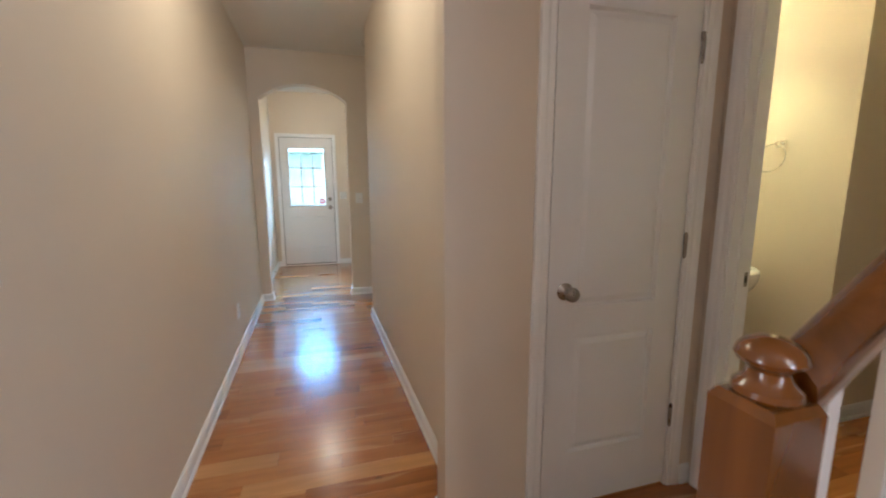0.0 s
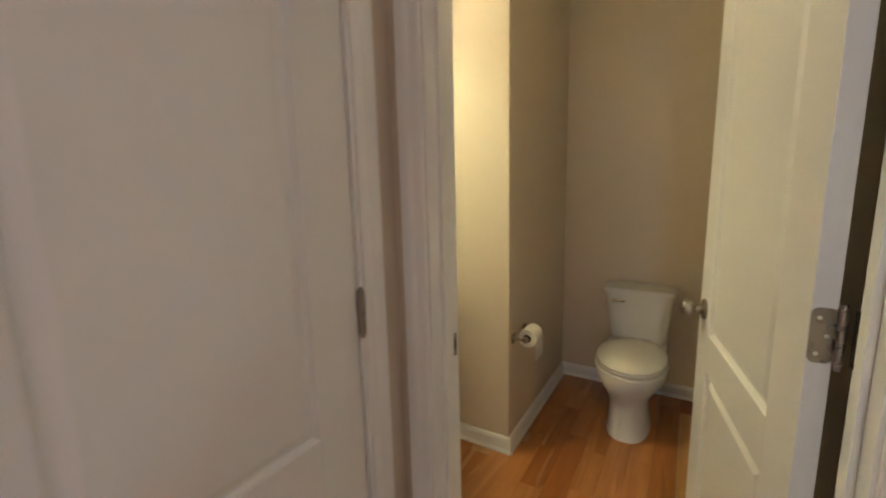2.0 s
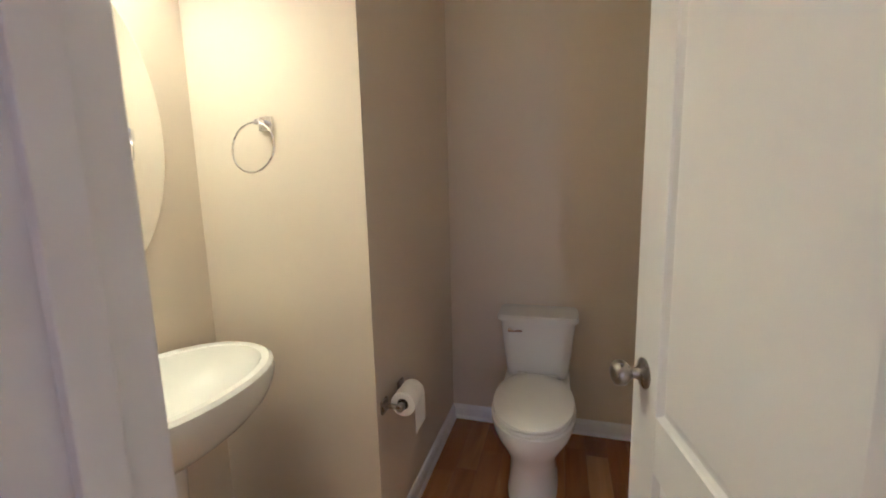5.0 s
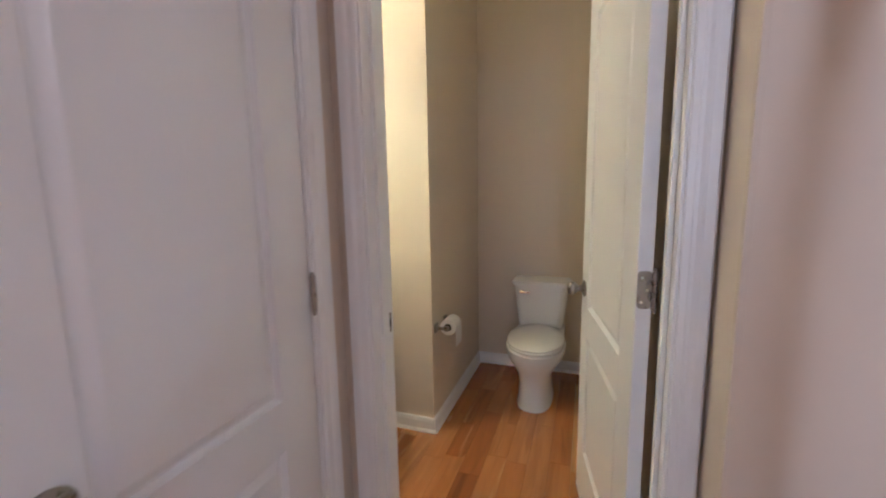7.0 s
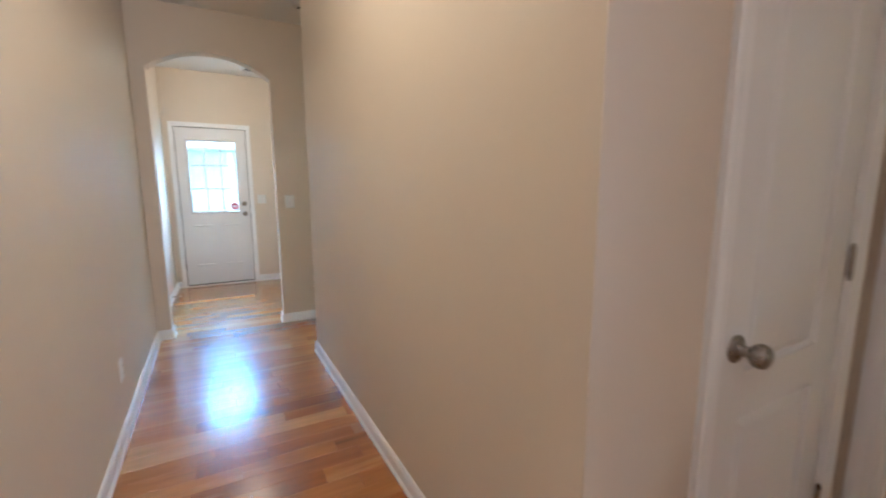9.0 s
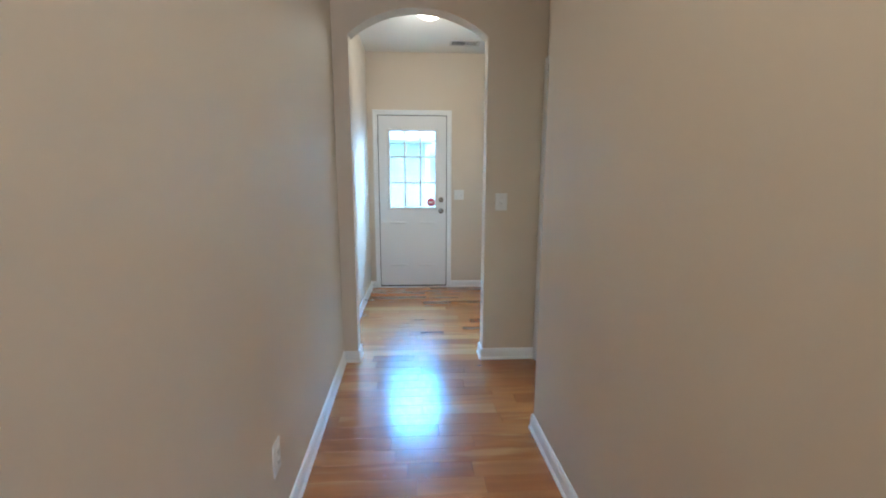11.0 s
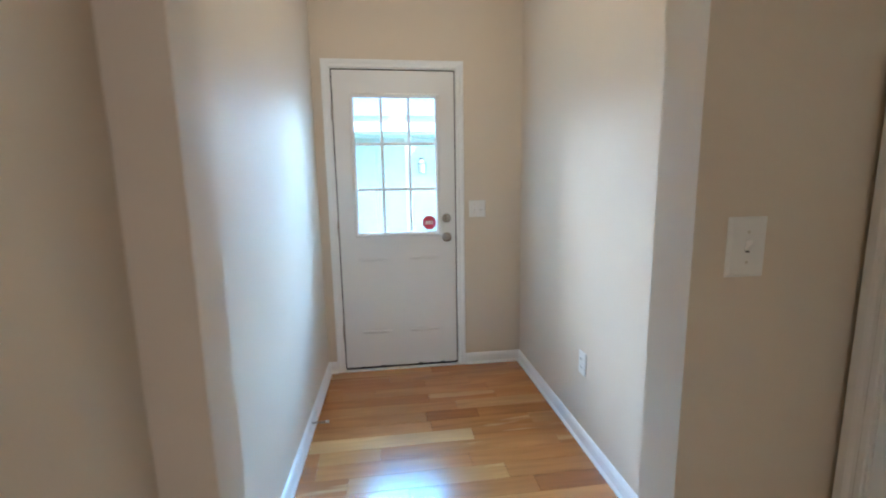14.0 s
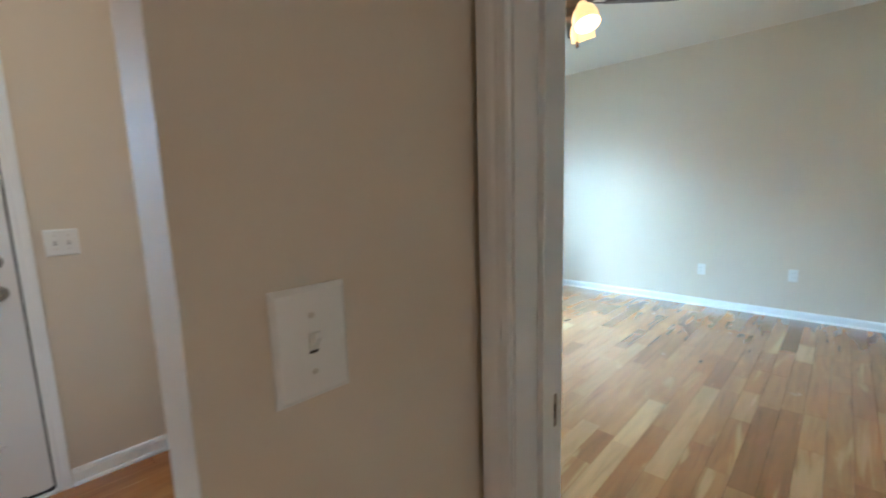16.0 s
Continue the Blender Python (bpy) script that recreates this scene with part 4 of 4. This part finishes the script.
for k in range(5):
    m = pose(0, 0, -0.305 - DROP, 0, 0, 312 + 72 * k) @ pose(0, 0, 0, 11, 0, 0)
    bm = bmesh.new()
    prism(bm, [(0.19, -0.040), (0.24, -0.058), (0.60, -0.070), (0.64, -0.055), (0.65, 0.0), (0.64, 0.055), (0.60, 0.070), (0.24, 0.058), (0.19, 0.040)], -0.004, 0.004)
    bm.transform(m)
    blade = part("blade", bm, M_FAN, fan)
    bm = boxes((0.10, -0.014, -0.009, 0.20, 0.014, -0.0045), (0.19, -0.034, -0.009, 0.25, 0.034, -0.0045), bevel=0.002)
    bm.transform(m)
    part("blade_bracket", bm, M_FAN, blade, "dark bronze blade bracket")
for k in range(3):
    a = radians(0 + 120 * k)
    m = Matrix.Translation((0.10 * math.cos(a), 0.10 * math.sin(a), -0.375 - DROP)) @ pose(0, 0, 0, 0, 0, math.degrees(a)) @ pose(0, 0, 0, 0, -24, 0)
    bm = bmesh.new()
    lathe(bm, [(0.026, 0.03), (0.036, 0.005), (0.062, -0.025), (0.074, -0.065), (0.070, -0.10), (0.074, -0.118), (0.070, -0.118), (0.066, -0.065), (0.024, -0.012)], m, 24)
    g = part("shade", bm, M_SHADE, fan, "lit amber glass shade", True)
    g.visible_shadow = False
    bm = bmesh.new()
    tube(bm, [(0.03 * math.cos(a), 0.03 * math.sin(a), -0.34 - DROP), (0.07 * math.cos(a), 0.07 * math.sin(a), -0.335 - DROP), m @ Vector((0, 0, 0.03))], 0.010, 8)
    part("arm", bm, M_FAN, fan, "", True)
bm = bmesh.new()
tube(bm, [(0.0, -0.03, -0.36 - DROP), (0.0, -0.03, -0.53 - DROP)], 0.0015, 6)
lathe(bm, [(0.002, -0.572), (0.010, -0.562), (0.008, -0.537), (0.002, -0.53)], Matrix.Translation((0.0, -0.03, -DROP)), 10)
part("pull_chain", bm, M_FAN, fan, "", True)

# ---- outside ----
structure("ground", boxes((-300, -300, -0.45, 300, 300, -0.25)), M_GRASS, "mown grass ground", "ground")
house = thing("neighbour_house", "pale vinyl-sided house with light grey shingle roof", "house", (0, 10.87, -0.25))
bm = bmesh.new()
for k in range(22):
    z = 0.11 * k
    prism(bm, [(0.0, z), (-0.016, z), (-0.014, z + 0.012), (0.0, z + 0.11)], 0.30, 12.0, "x")
part("siding", bm, M_SIDING, house, "lapped pale siding boards")
part("wall", boxes((-8.0, 0.001, 0.0, 12.0, 5.0, 2.45)), M_SIDING, house)
part("corner_board", boxes((0.20, -0.03, 0.0, 0.30, 0.0, 2.40)), M_TRIM, house)
part("soffit", boxes((-8.0, -0.46, 2.30, 12.0, 0.0, 2.33)), M_TRIM, house)
part("gutter", boxes((-8.2, -0.56, 2.32, 12.2, -0.46, 2.44), bevel=0.012), M_TRIM, house, "white gutter")
bm = bmesh.new()
for k in range(22):
    y0, z0 = -0.50 + 0.145 * k, 2.43 + 0.030 * k
    prism(bm, [(y0, z0), (y0, z0 + 0.012), (y0 + 0.16, z0 + 0.042), (y0 + 0.16, z0 + 0.027)], -8.2, 12.2, "x")
part("roof", bm, M_ROOF, house, "light grey shingle courses")
lantern = thing("wall_lantern", "small grey outdoor wall lantern on siding", "wall lamp", (0.45, 10.856, 1.575))
part("bracket", boxes((-0.03, -0.03, 0.06, 0.03, 0.0, 0.18), bevel=0.005), M_FAN, lantern)
bm = bmesh.new()
lathe(bm, [(0.03, -0.08), (0.05, -0.06), (0.055, 0.06), (0.07, 0.07), (0.02, 0.12)], Matrix.Translation((0, -0.09, 0.02)), 8)
part("lantern_body", bm, M_VENT, lantern)

# ---- floor boards ----
W = 0.100
LENGTHS = [0.30, 0.42, 0.56, 0.72, 0.90, 1.12]


def board_faces(x0, y0, x1, y1):
    c, t = 0.0004, 0.0006
    v = [(x0, y0, -0.016), (x1, y0, -0.016), (x1, y1, -0.016), (x0, y1, -0.016), (x0, y0, -t), (x1, y0, -t), (x1, y1, -t), (x0, y1, -t), (x0 + c, y0 + c, 0), (x1 - c, y0 + c, 0), (x1 - c, y1 - c, 0), (x0 + c, y1 - c, 0)]
    fc = [(8, 9, 10, 11)]
    for k in range(4):
        j = (k + 1) % 4
        fc += [(k, j, 4 + j, 4 + k), (4 + k, 4 + j, 8 + j, 8 + k)]
    return v, fc


kept = {}
for n in LENGTHS:
    me = bpy.data.meshes.new("board")
    me.from_pydata(*[[list(q) for q in part_] for part_ in board_faces(0, 0, n - 0.0006, W - 0.0006)][:1], [], board_faces(0, 0, n, W)[1])
    me.materials.append(M_PLANK)
    kept[n] = me
rnd = random.Random(11)
far = {"boards": ([], []), "bedroom_boards": ([], [])}
count = 0
row = 0
y = -3.6
while y < 7.95:
    mid = y + W / 2
    west_end = -3.25 if mid < 0.64 else (-0.38 - 0.033 * (mid - 0.7) if mid < 5.1 else (-0.57 if mid < 7.30 else 1.02))
    east_end = 2.36 if mid < 0.40 else (3.82 if mid < 2.3 else (2.82 if mid < 2.36 else (1.0 if mid < 3.06 else (5.56 if mid < 7.95 else 1.02))))
    x = west_end - rnd.uniform(0, 0.9)
    while x < east_end:
        n = rnd.choice(LENGTHS)
        if mid > 3.06 and x < 1.0 < x + n and x > west_end:
            n = 1.0 - x
        cx, cy = x + n / 2, y + W / 2
        near = (-0.6 < cx < 1.1 and 0.7 < cy < 7.3) or (1.8 < cx < 3.9 and 0.5 < cy < 1.7)
        if near and n in kept and count < 300 and x > west_end and x + n < east_end:
            ob = new("board", kept[n])
            ob.location = (x, y, 0)
            ob.parent = floor
            count += 1
        else:
            if x + n < west_end + 0.01:
                x += n
                continue
            v, fc = board_faces(max(x, west_end), y, min(x + n, east_end) - 0.0006, y + W - 0.0006)
            fv, ff = far["bedroom_boards" if cx > 1.0 and cy > 3.0 else "boards"]
            ff += [tuple(i + len(fv) for i in q) for q in fc]
            fv += v
        x += n
    y += W
for name, mat in (("boards", M_PLANKS), ("bedroom_boards", M_PALE)):
    me = bpy.data.meshes.new(name)
    me.from_pydata(far[name][0], [], far[name][1])
    me.materials.append(mat)
    rest = new(name, me)
    rest.parent = floor
    tagged(rest, kind="stuff")
